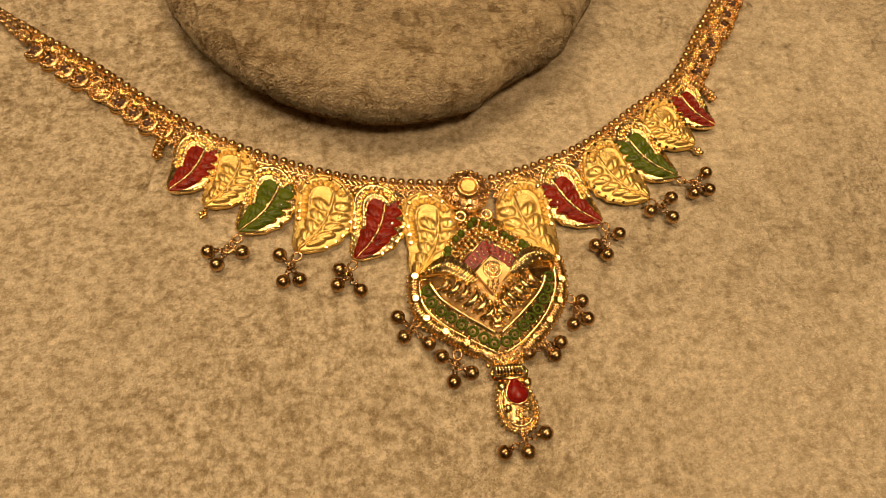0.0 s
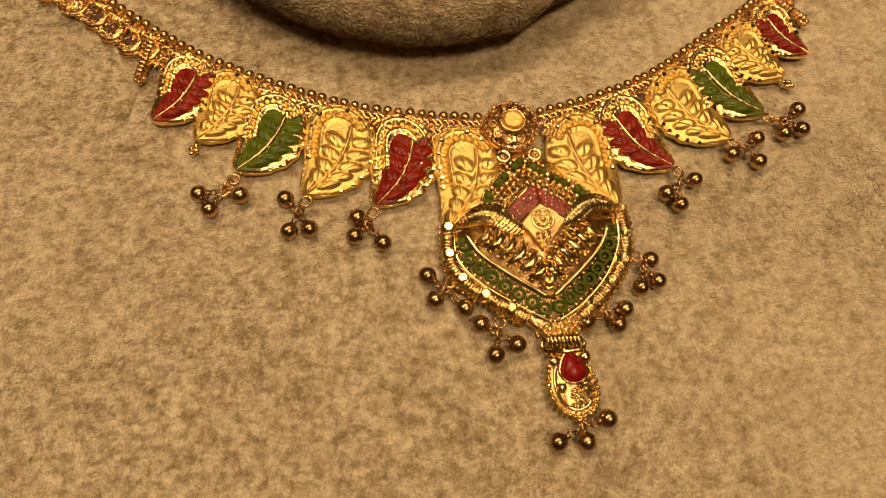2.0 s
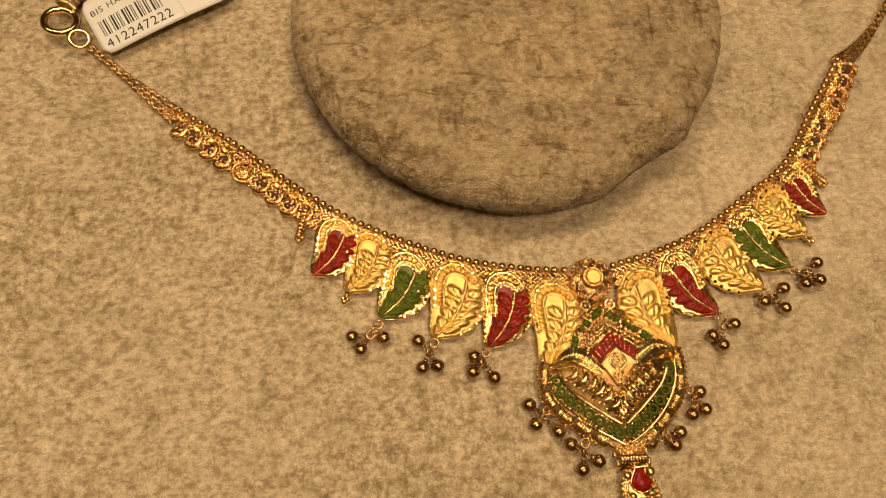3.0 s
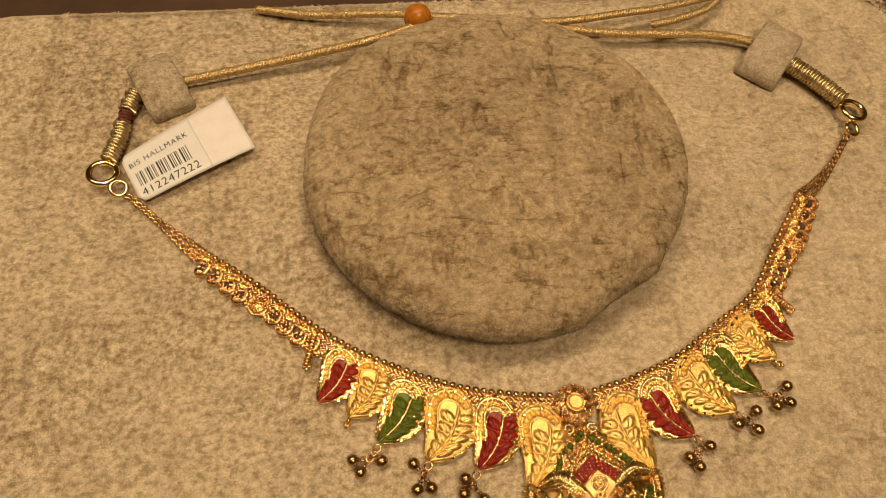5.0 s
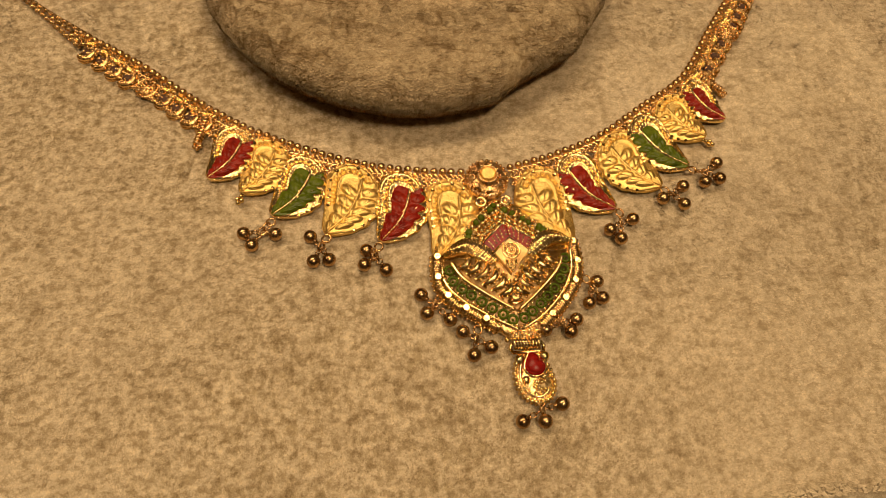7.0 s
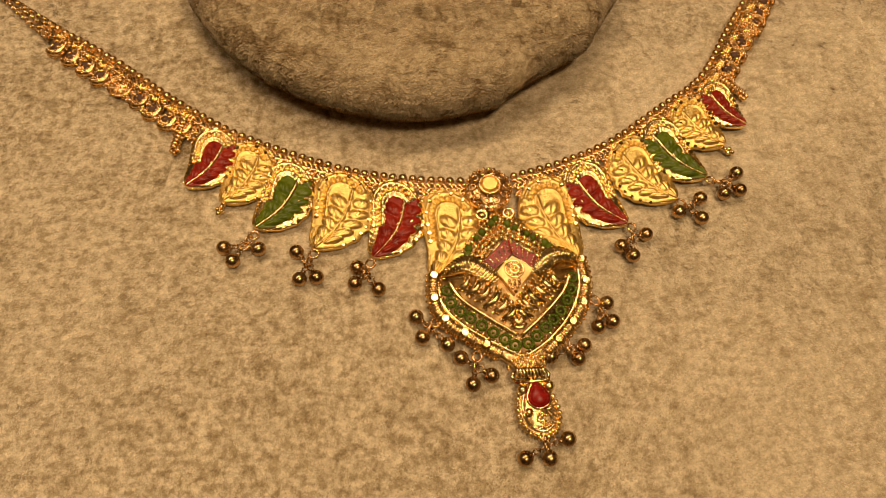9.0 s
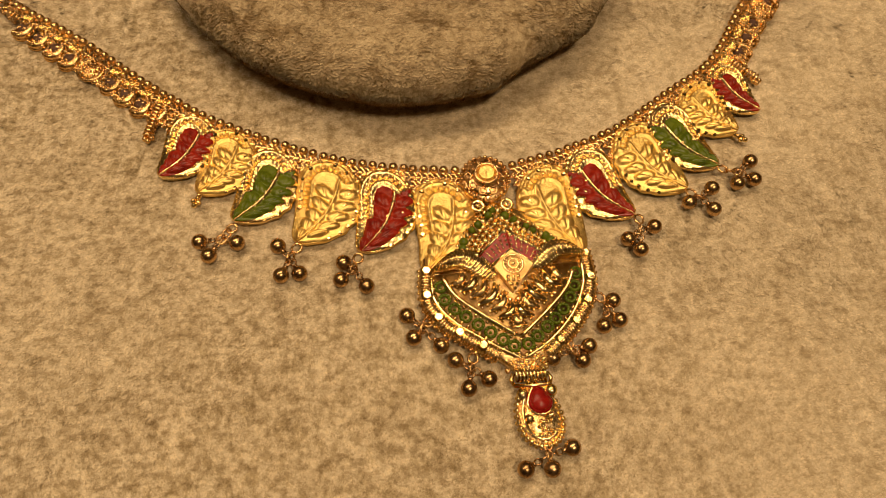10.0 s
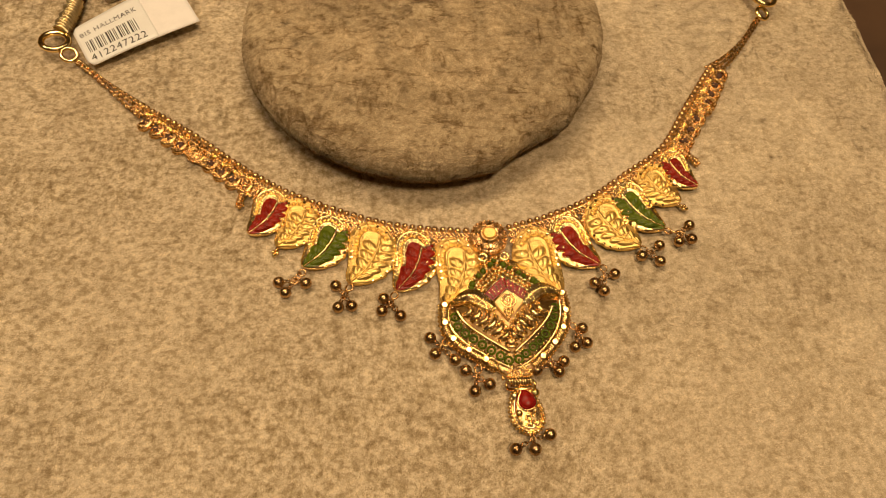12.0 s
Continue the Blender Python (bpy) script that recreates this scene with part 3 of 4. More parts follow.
R1 = leaf_charm((15.4, 5.1), (22.4, -7.8), 8.6, True, "red")
R2 = leaf_charm((24.6, 9.2), (32.0, -3.8), 9.7, True, "")
R3 = leaf_charm((30.8, 13.0), (38.4, 0.1), 8.6, True, "green")
R4 = leaf_charm((37.7, 16.9), (43.4, 6.4), 8.6, True, "")
R5 = leaf_charm((43.8, 20.8), (48.5, 10.3), 6.9, True, "red")
PL = leaf_charm((-6.9, 1.2), (-10.6, -14.6), 9.4, False, "", 1.2, 0.13)
PR_ = leaf_charm((8.8, 2.6), (13.0, -13.4), 9.6, True, "", 1.2, 0.10)


def bells(parent, attach, balls, z=1.35, r=1.2):
    """Small bells on rings; each bell is a piece."""
    cx = sum(b[0] for b in balls) / len(balls) * 0.6 + attach[0] * 0.4
    cy = sum(b[1] for b in balls) / len(balls) * 0.6 + attach[1] * 0.4
    rings = Mesh()
    ax, ay = attach
    dx, dy = cx - ax, cy - ay
    d = math.hypot(dx, dy) or 1
    n = max(2, int(d / 1.1) + 1)
    for i in range(n):
        f = i / (n - 1)
        nrm = Vector((-dy / d, dx / d, 0.5)) if i % 2 else Vector((0.1, 0.1, 1))
        rings.ring((ax + dx * f, ay + dy * f, 1.45), 0.82, 0.2, nrm.normalized(), 14, 6, 0.85, math.atan2(dy, dx))
    part("jump_ring", rings, GOLD_OLD, parent, "small linked gold rings")
    for bx, by in balls:
        m = Mesh()
        m.sphere((bx, by, z), r, 20, 14)
        ux, uy = cx - bx, cy - by
        q = math.hypot(ux, uy) or 1
        ux, uy = ux / q, uy / q
        m.tube([(bx + ux * r * 0.85, by + uy * r * 0.85, z), (bx + ux * (r + 0.35), by + uy * (r + 0.35), z + 0.05)], [0.5, 0.32], 10)
        m.ring((bx + ux * (r + 0.75), by + uy * (r + 0.75), z + 0.1), 0.5, 0.15, (-uy * 0.5, ux * 0.5, 0.8), 12, 5)
        m.tube([(bx + ux * (r + 0.9), by + uy * (r + 0.9), z), (cx, cy, z)], 0.16, 6)
        part("bell", m, GOLD_BELL, parent)


def grain_trio(parent, at, turn):
    m = Mesh()
    for k, (u, w) in enumerate(((0, 0), (0.7, 0.4), (0.7, -0.4), (1.35, 0.0), (-0.6, 0.0))):
        m.sphere((at[0] + u * math.cos(turn) - w * math.sin(turn), at[1] + u * math.sin(turn) + w * math.cos(turn), 0.95), 0.45, 10, 7)
    part("grain_cluster", m, GOLD, parent, "cluster of small gold grains")


bells(L3, (-39.5, -5.2), [(-44.2, -7.0), (-42.8, -9.4), (-38.7, -7.6)])
bells(L4, (-29.9, -9.2), [(-32.7, -8.6), (-32.3, -13.4), (-29.6, -13.3)])
bells(L5, (-20.9, -11.6), [(-23.1, -12.1), (-23.6, -14.8), (-19.9, -16.1)])
bells(R1, (23.2, -8.4), [(25.4, -9.8), (20.8, -11.6), (22.4, -13.5)])
bells(R2, (32.8, -4.4), [(36.5, -3.7), (32.1, -6.0), (35.8, -7.5)])
bells(R3, (39.2, -0.4), [(44.3, 0.8), (41.0, -3.1), (44.0, -2.6)])
grain_trio(L2, (-44.8, 0.7), -2.0)
grain_trio(R4, (43.8, 6.0), -0.6)


# scalloped side pieces
def scallops(cups, head, end, hood):
    """A row of small hooded cups under the band; hood: the way from a cup to the band."""
    m, shade_bulges, hoods = Mesh(), [], []
    h = Vector((*hood, 0))
    w = Vector((-h.y, h.x, 0))
    for k, (x, y) in enumerate(cups):
        c = Vector((x, y, 0))
        # a ridged lip round the outer side
        lip = []
        for i in range(19):
            t = math.pi * (0.88 + 1.24 * i / 18)
            lip.append(c + h * (1.75 * math.cos(t) + 0.35) + w * (1.55 * math.sin(t)) + Vector((0, 0, 1.0)))
        m.tube(lip, [0.34 + 0.34 * math.sin(math.pi * i / 18) for i in range(19)], 8)
        for i in range(1, 18):
            q = c + (lip[i] - c) * 0.93
            m.sphere((q.x, q.y, 1.5), 0.26, 7, 5)
        m.sphere((x - h.x * 0.3, y - h.y * 0.3, 0.1), 1.6, 12, 8, 0.5)
        # the hollow: a dark solid bulge painted as the shade inside it
        shade_bulges.append(Mesh().sphere((x + h.x * 0.55, y + h.y * 0.55, 0.66), 1.08, 14, 9, 0.62))
        # a ribbed hood from the band, narrowing over the hollow
        vs, across, rows = [], 36, 7
        for i in range(rows + 1):
            f = i / rows
            for j in range(across + 1):
                u = -1 + 2 * j / across
                a = c + h * 3.7 + w * (1.6 * u) + Vector((0, 0, 0.9))
                b = c + h * (1.35 + 0.6 * u * u) + w * (0.8 * u + 0.3) + Vector((0, 0, 1.7 - 0.5 * u * u))
                rib = 0.16 * math.cos(u * 6 * math.pi)
                vs.append(a.lerp(b, f) + Vector((0, 0, 0.5 * math.sin(math.pi * f) * (1 - 0.6 * u * u) + rib)))
        fs = [(i * (across + 1) + j, i * (across + 1) + j + 1, (i + 1) * (across + 1) + j + 1, (i + 1) * (across + 1) + j) for i in range(rows) for j in range(across)]
        k = len(vs)
        edge = list(range(across + 1)) + [i * (across + 1) + across for i in range(1, rows + 1)] + [rows * (across + 1) + j for j in range(across - 1, -1, -1)] + [i * (across + 1) for i in range(rows - 1, 0, -1)]
        vs += [vs[e] - Vector((0, 0, 0.5)) for e in edge]
        n = len(edge)
        fs += [(edge[(i + 1) % n], edge[i], k + i, k + (i + 1) % n) for i in range(n)]
        hoods.append(Mesh().add(vs, fs))
    if head:
        m.sphere((head[0], head[1], 0.9), 2.1, 18, 10, 0.5)
        m.ring((head[0], head[1], 1.2), 2.1, 0.24, (0, 0, 1), 24, 7)
        for i in range(-2, 3):
            for j in range(-2, 3):
                if i * i + j * j < 7:
                    m.sphere((head[0] + 0.72 * i + 0.2 * (j % 2), head[1] + 0.72 * j, 1.85 - 0.06 * (i * i + j * j)), 0.36, 8, 6)
    if end:
        ax, ay = cups[-1][0] + h.x * 1.2, cups[-1][1] + h.y * 1.2
        for i in range(9):
            f = i / 8
            m.ring((ax + (end[0] - ax) * f, ay + (end[1] - ay) * f, 1.1), 0.72 - 0.02 * i, 0.3, (end[0] - ax, end[1] - ay, 0.001), 10, 6)
        for u, v in ((0.6, -0.4), (-0.5, -0.5), (0, -0.9), (0.1, 0.1)):
            m.sphere((end[0] + u, end[1] + v, 0.9), 0.45, 9, 7)
    ob = part("scalloped_link", m, GOLD_RED, necklace, "row of hooded gold cups")
    for bulge, cover in zip(shade_bulges, hoods):
        part("shade_bulge", bulge, DARK, ob, "dark bulge standing for the shade in a cup")
        part("hood", cover, GOLD_LEAF, ob, "ribbed gold hood")


scallops([(-75.4, 35.7), (-72.6, 33.4), (-69.8, 30.9), (-67.2, 28.7)], None, None, (0.6, 0.8))
scallops([(-60.0, 23.3), (-57.6, 20.8), (-54.9, 18.5), (-52.2, 17.0)], (-63.0, 26.1), (-53.0, 12.6), (0.6, 0.8))
scallops([(63.4, 42.8), (61.6, 39.8), (59.8, 37.0), (58.1, 34.3)], None, None, (-0.82, 0.57))
scallops([(54.2, 29.7), (52.0, 26.6), (49.7, 23.4), (47.9, 20.6)], (56.0, 32.4), (50.4, 17.6), (-0.82, 0.57))

# ---- the pendant ----
PLATE = [(-11.4, -12.6), (-11.9, -17.0), (-11.6, -20.4), (-9.4, -23.6), (-5.4, -26.6), (-1.6, -29.2), (0.3, -31.0),
         (3.2, -31.0), (5.8, -29.4), (9.6, -26.0), (12.6, -22.2), (13.9, -17.6), (13.2, -12.4), (7.6, -6.6), (0.5, -3.6), (-5.6, -7.0)]
pendant = part("pendant", Mesh().slab(PLATE, 0.4, 1.9, 0.4), GOLD_GRAIN, necklace, "heart shaped filigree gold pendant with green and red enamel")


def along(points, step, z):
    return [(p.x, p.y, z) for p in spline(points, step)]


def sub(name, m, material, label="", smooth=True):
    return part(name, m, material, pendant, label, smooth)


# the boss at the top
m = Mesh()
for k, (r, z0, z1) in enumerate(((4.0, 0.5, 2.2), (3.3, 2.1, 3.0), (2.2, 2.9, 3.7))):
    m.slab([((r + 0.1 * math.sin(7 * t)) * math.cos(t) - 0.2, r * math.sin(t) + 0.3, ) for t in [2 * math.pi * i / 28 for i in range(28)]], z0, z1, 0.35)
for i in range(26):
    t = 2 * math.pi * i / 26
    m.sphere((-0.2 + 3.75 * math.cos(t), 0.3 + 3.75 * math.sin(t), 2.3), 0.38, 8, 6)
sub("boss", m, GOLD_OLD, "round gold flower boss")
for i in range(10):
    t = 2 * math.pi * i / 10
    m = Mesh().ring((-0.2 + 2.85 * math.cos(t), 0.3 + 2.85 * math.sin(t), 3.1), 0.55, 0.16, (0.25 * math.cos(t), 0.25 * math.sin(t), 1), 12, 6)
    sub("boss_ring", m, GOLD_OLD)
sub("boss_collar", Mesh().ring((-0.2, 0.3, 3.75), 1.75, 0.26, (0, 0, 1), 24, 7), GOLD_OLD)
sub("boss_table", Mesh().gem((-0.2, 0.3, 3.6), 1.6, 0.5, 8, 0.78), GOLD_MATTE, "pale faceted table", smooth=False)
for x in (-2.0, 2.5):
    m = Mesh().ring((x, -4.6, 2.2), 0.85, 0.32, (0, 0, 1), 16, 8).sphere((x, -4.6, 2.1), 0.42, 10, 7)
    for i in range(9):
        t = 2 * math.pi * i / 9
        m.sphere((x + 1.05 * math.cos(t), -4.6 + 1.05 * math.sin(t), 2.0), 0.26, 7, 5)
    sub("rosette", m, GOLD)

# the dome of grains under the green arch
ARCH = [(-5.8, -12.8), (-4.6, -10.2), (-2.6, -8.2), (-0.9, -6.6), (0.5, -5.7), (2.0, -6.6), (4.4, -8.3), (7.0, -10.2), (9.9, -12.8)]
for i, (x, y, z) in enumerate(along(ARCH, 1.15, 2.5)):
    m = Mesh().sphere((x + random.uniform(-0.2, 0.2), y + random.uniform(-0.2, 0.2), z), random.uniform(0.5, 0.75), 12, 8, 0.9)
    sub("green_bead" if i % 3 else "arch_bead", m, GREEN if i % 3 else GOLD)
m = Mesh()
for k, off in enumerate((1.25, 2.2, 3.1)):
    for i, (x, y, z) in enumerate(along([(0.5 + (px - 0.5) * (1 - 0.13 * (k + 1)), -14 + (py + 14) * (1 - 0.15 * (k + 1))) for px, py in ARCH], 0.92, 2.75 + 0.25 * k)):
        m.sphere((x, y, z), 0.46, 9, 7)
for i, (x, y, z) in enumerate(along([(0.5 + (px - 0.5) * 1.12, -14 + (py + 14) * 1.12) for px, py in ARCH], 0.8, 2.2)):
    m.sphere((x, y, z), 0.36, 8, 6)
tagged(sub("grain_row", m, GOLD, "rows of gold grains"), kind="stuff")
sub("arch_plate", Mesh().slab([(-5.6, -13.4), (10.0, -13.4), (6.6, -9.0), (3.6, -7.0), (0.5, -6.0), (-2.6, -7.4), (-4.6, -9.8)], 1.8, 2.5, 0.3), GOLD_GRAIN)

# red chevron and the rhombus
CHEV = [(1.4, -9.4), (-3.4, -13.8), (-1.7, -15.4), (1.8, -12.7), (5.2, -15.5), (6.9, -13.9)]
m = Mesh()
m.slab([CHEV[0], CHEV[1], CHEV[2], CHEV[3]], 2.4, 3.45, 0.15)
m.slab([CHEV[0], CHEV[3], CHEV[4], CHEV[5]], 2.4, 3.45, 0.15)
chev = sub("red_chevron", m, RED, "red enamel chevron with gold dots", False)
m = Mesh()
for a, b in ((CHEV[0], CHEV[1]), (CHEV[0], CHEV[5]), (CHEV[2], CHEV[3]), (CHEV[3], CHEV[4])):
    m.tube([(a[0], a[1], 3.4), (b[0], b[1], 3.4)], 0.2, 6)
sub("chevron_wire", m, GOLD)
m = Mesh()
for f in (0.28, 0.5, 0.72):
    for g in range(6):
        for a, b, c, d in ((CHEV[0], CHEV[1], CHEV[3], CHEV[2]), (CHEV[0], CHEV[5], CHEV[3], CHEV[4])):
            u = (g + 0.5) / 6
            x = (a[0] + (b[0] - a[0]) * u) * (1 - f) + (c[0] + (d[0] - c[0]) * u) * f
            y = (a[1] + (b[1] - a[1]) * u) * (1 - f) + (c[1] + (d[1] - c[1]) * u) * f
            m.sphere((x, y, 3.47), 0.21, 7, 5)
sub("chevron_dots", m, GOLD)
m = Mesh().slab([(1.9, -12.4), (-1.2, -15.4), (1.3, -19.6), (5.0, -15.4)], 2.4, 3.5, 0.2)
sub("rhombus", m, GOLD_SATIN, "gold rhombus with rosette", False)
m = Mesh().ring((1.8, -15.2, 3.55), 1.45, 0.2, (0, 0, 1), 24, 7).ring((1.8, -15.2, 3.6), 0.75, 0.2, (0, 0, 1), 18, 7).sphere((1.8, -15.2, 3.55), 0.42, 10, 7)
for i in range(14):
    t = 2 * math.pi * i / 14
    m.sphere((1.8 + 1.1 * math.cos(t), -15.2 + 1.1 * math.sin(t), 3.55), 0.2, 7, 5)
for k, row in enumerate((3, 3, 2, 1)):
    for i in range(row):
        m.sphere((1.5 + (i - (row - 1) / 2) * 0.75, -17.2 - 0.6 * k, 3.5), 0.34, 8, 6)
sub("rosette", m, GOLD, "concentric gold rosette")


# two feathers
def feather(a, mid, b, wide):
    m = Mesh()
    line = spline([a, mid, b], 0.11)
    n, cols = len(line), 10
    vs, fs = [], []
    for i, p in enumerate(line):
        f = i / (n - 1)
        w = wide * math.sin(math.pi * min(1, 0.10 + 0.90 * (1 - f) ** 0.75)) ** 0.8 + 0.12
        s = side(line, i)
        for j in range(cols + 1):
            u = -1 + 2 * j / cols
            q = p + s * (w * u) + Vector((-s.y, s.x, 0)) * (-0.35 * u * u)
            rim = 0.22 if abs(u) > 0.85 else 0.13 * math.sin(i * 0.11 / 0.5 * 2 * math.pi)
            vs.append((q.x, q.y, 3.2 + 0.9 * (1 - u * u) * (0.5 + 0.5 * (1 - f)) + rim))
    for i in range(n - 1):
        for j in range(cols):
            k = i * (cols + 1) + j
            fs.append((k, k + cols + 1, k + cols + 2, k + 1))
    k = len(vs)
    border_i = list(range(cols + 1)) + [i * (cols + 1) + cols for i in range(1, n)] + [(n - 1) * (cols + 1) + j for j in range(cols - 1, -1, -1)] + [i * (cols + 1) for i in range(n - 2, 0, -1)]
    vs += [(vs[q][0], vs[q][1], 2.2) for q in border_i]
    c = len(border_i)
    fs += [(border_i[i], border_i[(i + 1) % c], k + (i + 1) % c, k + i) for i in range(c)]
    m.add(vs, fs)
    sub("feather", m, GOLD, "ribbed gold feather")


feather((-9.8, -14.9), (-5.4, -13.6), (-0.9, -16.8), 1.45)
feather((12.6, -14.0), (8.8, -13.0), (4.6, -15.9), 1.35)


# two lobes of shell-like arcs between the feathers and the V frame
def lobe(low_a, low_b, way, push, rows):
    for k in range(rows):
        f = (k + 0.2) / rows
        w = (low_a[0] + (low_b[0] - low_a[0]) * f, low_a[1] + (low_b[1] - low_a[1]) * f)
        d = 2.9 + 1.7 * math.sin(math.pi * f) - 1.2 * f * f
        u = (w[0] + way[0] * d, w[1] + way[1] * d)
        mid = ((u[0] + w[0]) / 2 + push[0], (u[1] + w[1]) / 2 + push[1])
        pts = spline([u, mid, w], 0.4)
        n = max(1, len(pts) - 1)
        m = Mesh().tube([(p.x, p.y, 2.7 + 0.75 * math.sin(math.pi * i / n)) for i, p in enumerate(pts)],
                        [0.28 + 0.36 * math.sin(math.pi * i / n) for i in range(n + 1)], 8)
        for i, p in enumerate(pts):
            q = p + Vector((push[0], push[1], 0)).normalized() * 0.66
            if i % 2 == 0:
                m.sphere((q.x, q.y, 2.7 + 0.7 * math.sin(math.pi * i / n)), 0.27, 7, 5)
        sub("filigree_shell", m, GOLD if k % 2 else GOLD_GRAIN)


lobe((-8.2, -17.4), (0.9, -25.2), (0.65, 0.75), (0.85, -0.72), 7)
lobe((10.0, -17.6), (1.8, -25.2), (-0.66, 0.75), (-0.85, -0.74), 7)
m = Mesh().tube(along([(-8.8, -16.4), (-7.2, -19.4), (-3.6, -22.6), (1.2, -26.2)], 0.6, 3.0), 0.33, 8)
m.tube(along([(10.6, -16.8), (9.0, -19.6), (5.4, -23.0), (1.4, -26.2)], 0.6, 3.0), 0.33, 8)
m.ring((1.2, -24.2, 3.2), 0.7, 0.28, (0, 0, 1), 16, 7)
sub("frame_wire", m, GOLD, "bright V shaped gold strip")
# plate coloured dark to give the shade between the shells
sub("lobe_plate", Mesh().slab([(-8.6, -15.6), (-6.9, -19.4), (-3.4, -22.6), (1.3, -26.0), (5.6, -22.8), (9.0, -19.4), (10.8, -15.6)], 1.8, 2.5, 0.3), GOLD_SHADE)
m = Mesh()
for x, y in ((0.6, -20.6), (1.8, -20.6), (1.2, -21.5), (0.3, -22.3), (2.1, -22.3), (1.2, -22.6), (-0.6, -20.0), (3.0, -20.0)):
    m.sphere((x, y, 3.0), 0.48, 10, 7)
tagged(sub("grain_bed", m, GOLD, "small gold grains"), kind="stuff")
# bed coloured dark to give the shade between the studs
sub("stud_bed", Mesh().slab([(-10.2, -15.4), (-10.0, -19.8), (-7.6, -23.0), (-3.0, -26.2), (1.4, -29.0), (5.6, -26.8), (9.4, -23.0), (11.8, -18.6), (12.0, -15.0)], 1.6, 2.05, 0.2), GOLD_SHADE)

STUDS = spline([(-9.2, -17.6), (-8.6, -20.0), (-5.4, -22.9), (-1.7, -25.8), (1.3, -27.6), (4.6, -25.7), (8.4, -22.4), (10.5, -19.3), (11.4, -16.2)], 2.0)
m = Mesh()
for i, p in enumerate(spline([(q.x, q.y) for q in STUDS], 1.0)):
    s = side(STUDS, min(len(STUDS) - 1, int(i / 2)))
    for u in (-1.05, 1.0):
        m.sphere((p.x + s.x * u, p.y + s.y * u, 2.3), 0.3, 8, 6)
tagged(sub("grain_row", m, GOLD, "gold grains beside the green studs"), kind="stuff")
for p in STUDS:
    m = Mesh().ring((p.x, p.y, 2.4), 0.74, 0.26, (0, 0, 1), 16, 8)
    for i in range(10):
        t = 2 * math.pi * i / 10
        m.sphere((p.x + 0.76 * math.cos(t), p.y + 0.76 * math.sin(t), 2.62), 0.18, 6, 5)
    m.sphere((p.x, p.y, 2.1), 0.26, 8, 6)
    sub("green_stud", m, GREEN)
m = Mesh().tube(along([(-10.4, -15.6), (-10.2, -19.6), (-7.6, -23.2), (-3.0, -26.6), (1.4, -29.4)], 0.6, 2.3), 0.3, 8)
m.tube(along([(12.4, -15.2), (12.0, -18.8), (9.6, -23.2), (5.6, -27.0), (1.4, -29.4)], 0.6, 2.3), 0.3, 8)
sub("outer_wire", m, GOLD, "bright gold outer wire")


# the border: wound coils and faceted balls in turn
def border(points):
    line = spline(points, 0.42)
    period = 9
    coil = Mesh()
    for i, p in enumerate(line):
        d = Vector((-side(line, i).y, side(line, i).x, 0))
        if i % period >= 3:
            coil.ring((p.x, p.y, 1.75), 0.98, 0.26, d, 12, 6)
        if i % 2 == 0:
            q = p + side(line, i) * 1.15
            coil.sphere((q.x, q.y, 1.6), 0.3, 7, 5)
            q = p - side(line, i) * 1.1
            coil.sphere((q.x, q.y, 2.0), 0.3, 7, 5)
    sub("wound_border", coil, GOLD_GRAIN, "border of wound gold wire")
    for i, p in enumerate(line):
        if i % period == 1:
            m = Mesh().sphere((p.x, p.y, 1.9), 1.22, 12, 8).gem((p.x, p.y, 2.7), 0.8, 0.5, 6, 0.7, i)
            sub("border_ball", m, GOLD, smooth=False)


border([(-11.0, -14.6), (-11.2, -19.6), (-9.2, -23.2), (-5.4, -26.0), (-1.8, -28.6)])
border([(13.0, -13.6), (13.2, -17.6), (12.0, -21.6), (9.0, -25.4), (5.2, -28.7)])
m = Mesh()
for i in range(46):
    m.sphere((random.uniform(-1.2, 4.6), random.uniform(-31.0, -28.6), 2.0 + 0.3 * random.random()), 0.36, 8, 6)
tagged(sub("grain_row", m, GOLD_GRAIN), kind="stuff")

# hinge
m = Mesh()
m.tube([(-0.1 + 4.4 * i / 110, -31.5 - 0.02 * i / 12 + 0.85 * math.cos(i * 0.5), 1.9 + 0.85 * math.sin(i * 0.5)) for i in range(111)], 0.24, 6)
m.tube([(-0.4, -32.9, 1.7), (2.1, -33.1, 1.9), (4.7, -33.0, 1.7)], 0.3, 8)
m.tube([(-0.4, -32.9, 1.7), (-0.7, -32.0, 1.7), (-0.3, -31.2, 1.7)], 0.3, 8)
m.tube([(4.7, -33.0, 1.7), (5.0, -32.1, 1.7), (4.5, -31.3, 1.7)], 0.3, 8)
sub("hinge", m, GOLD, "wound gold hinge")

# the drop
OV = [(2.55 + 3.05 * math.cos(t) * (1 - 0.12 * math.sin(t)) - 0.36 * math.sin(t), -37.1 + 4.3 * math.sin(t)) for t in [2 * math.pi * i / 32 for i in range(32)]]
drop = part("pendant_drop", Mesh().slab(OV, 0.4, 1.5, 0.3), GOLD_GRAIN, necklace, "small gold drop set with a red stone")
m = Mesh()
for x, y in OV:
    m.sphere((x, y, 1.5), 0.40, 9, 7)
    m.sphere((2.5 + (x - 2.5) * 1.07, -37.1 + (y + 37.1) * 1.05, 1.1), 0.32, 8, 6)
part("rope_edge", m, GOLD, drop)
m = Mesh().tube(along([(2.55 + (x - 2.55) * 0.76, -37.1 + (y + 37.1) * 0.80) for x, y in OV[12:30]], 0.5, 1.9), 0.25, 7)
m.sphere((0.6, -34.2, 1.6), 0.9, 12, 8).sphere((4.7, -33.9, 1.5), 0.95, 12, 8)
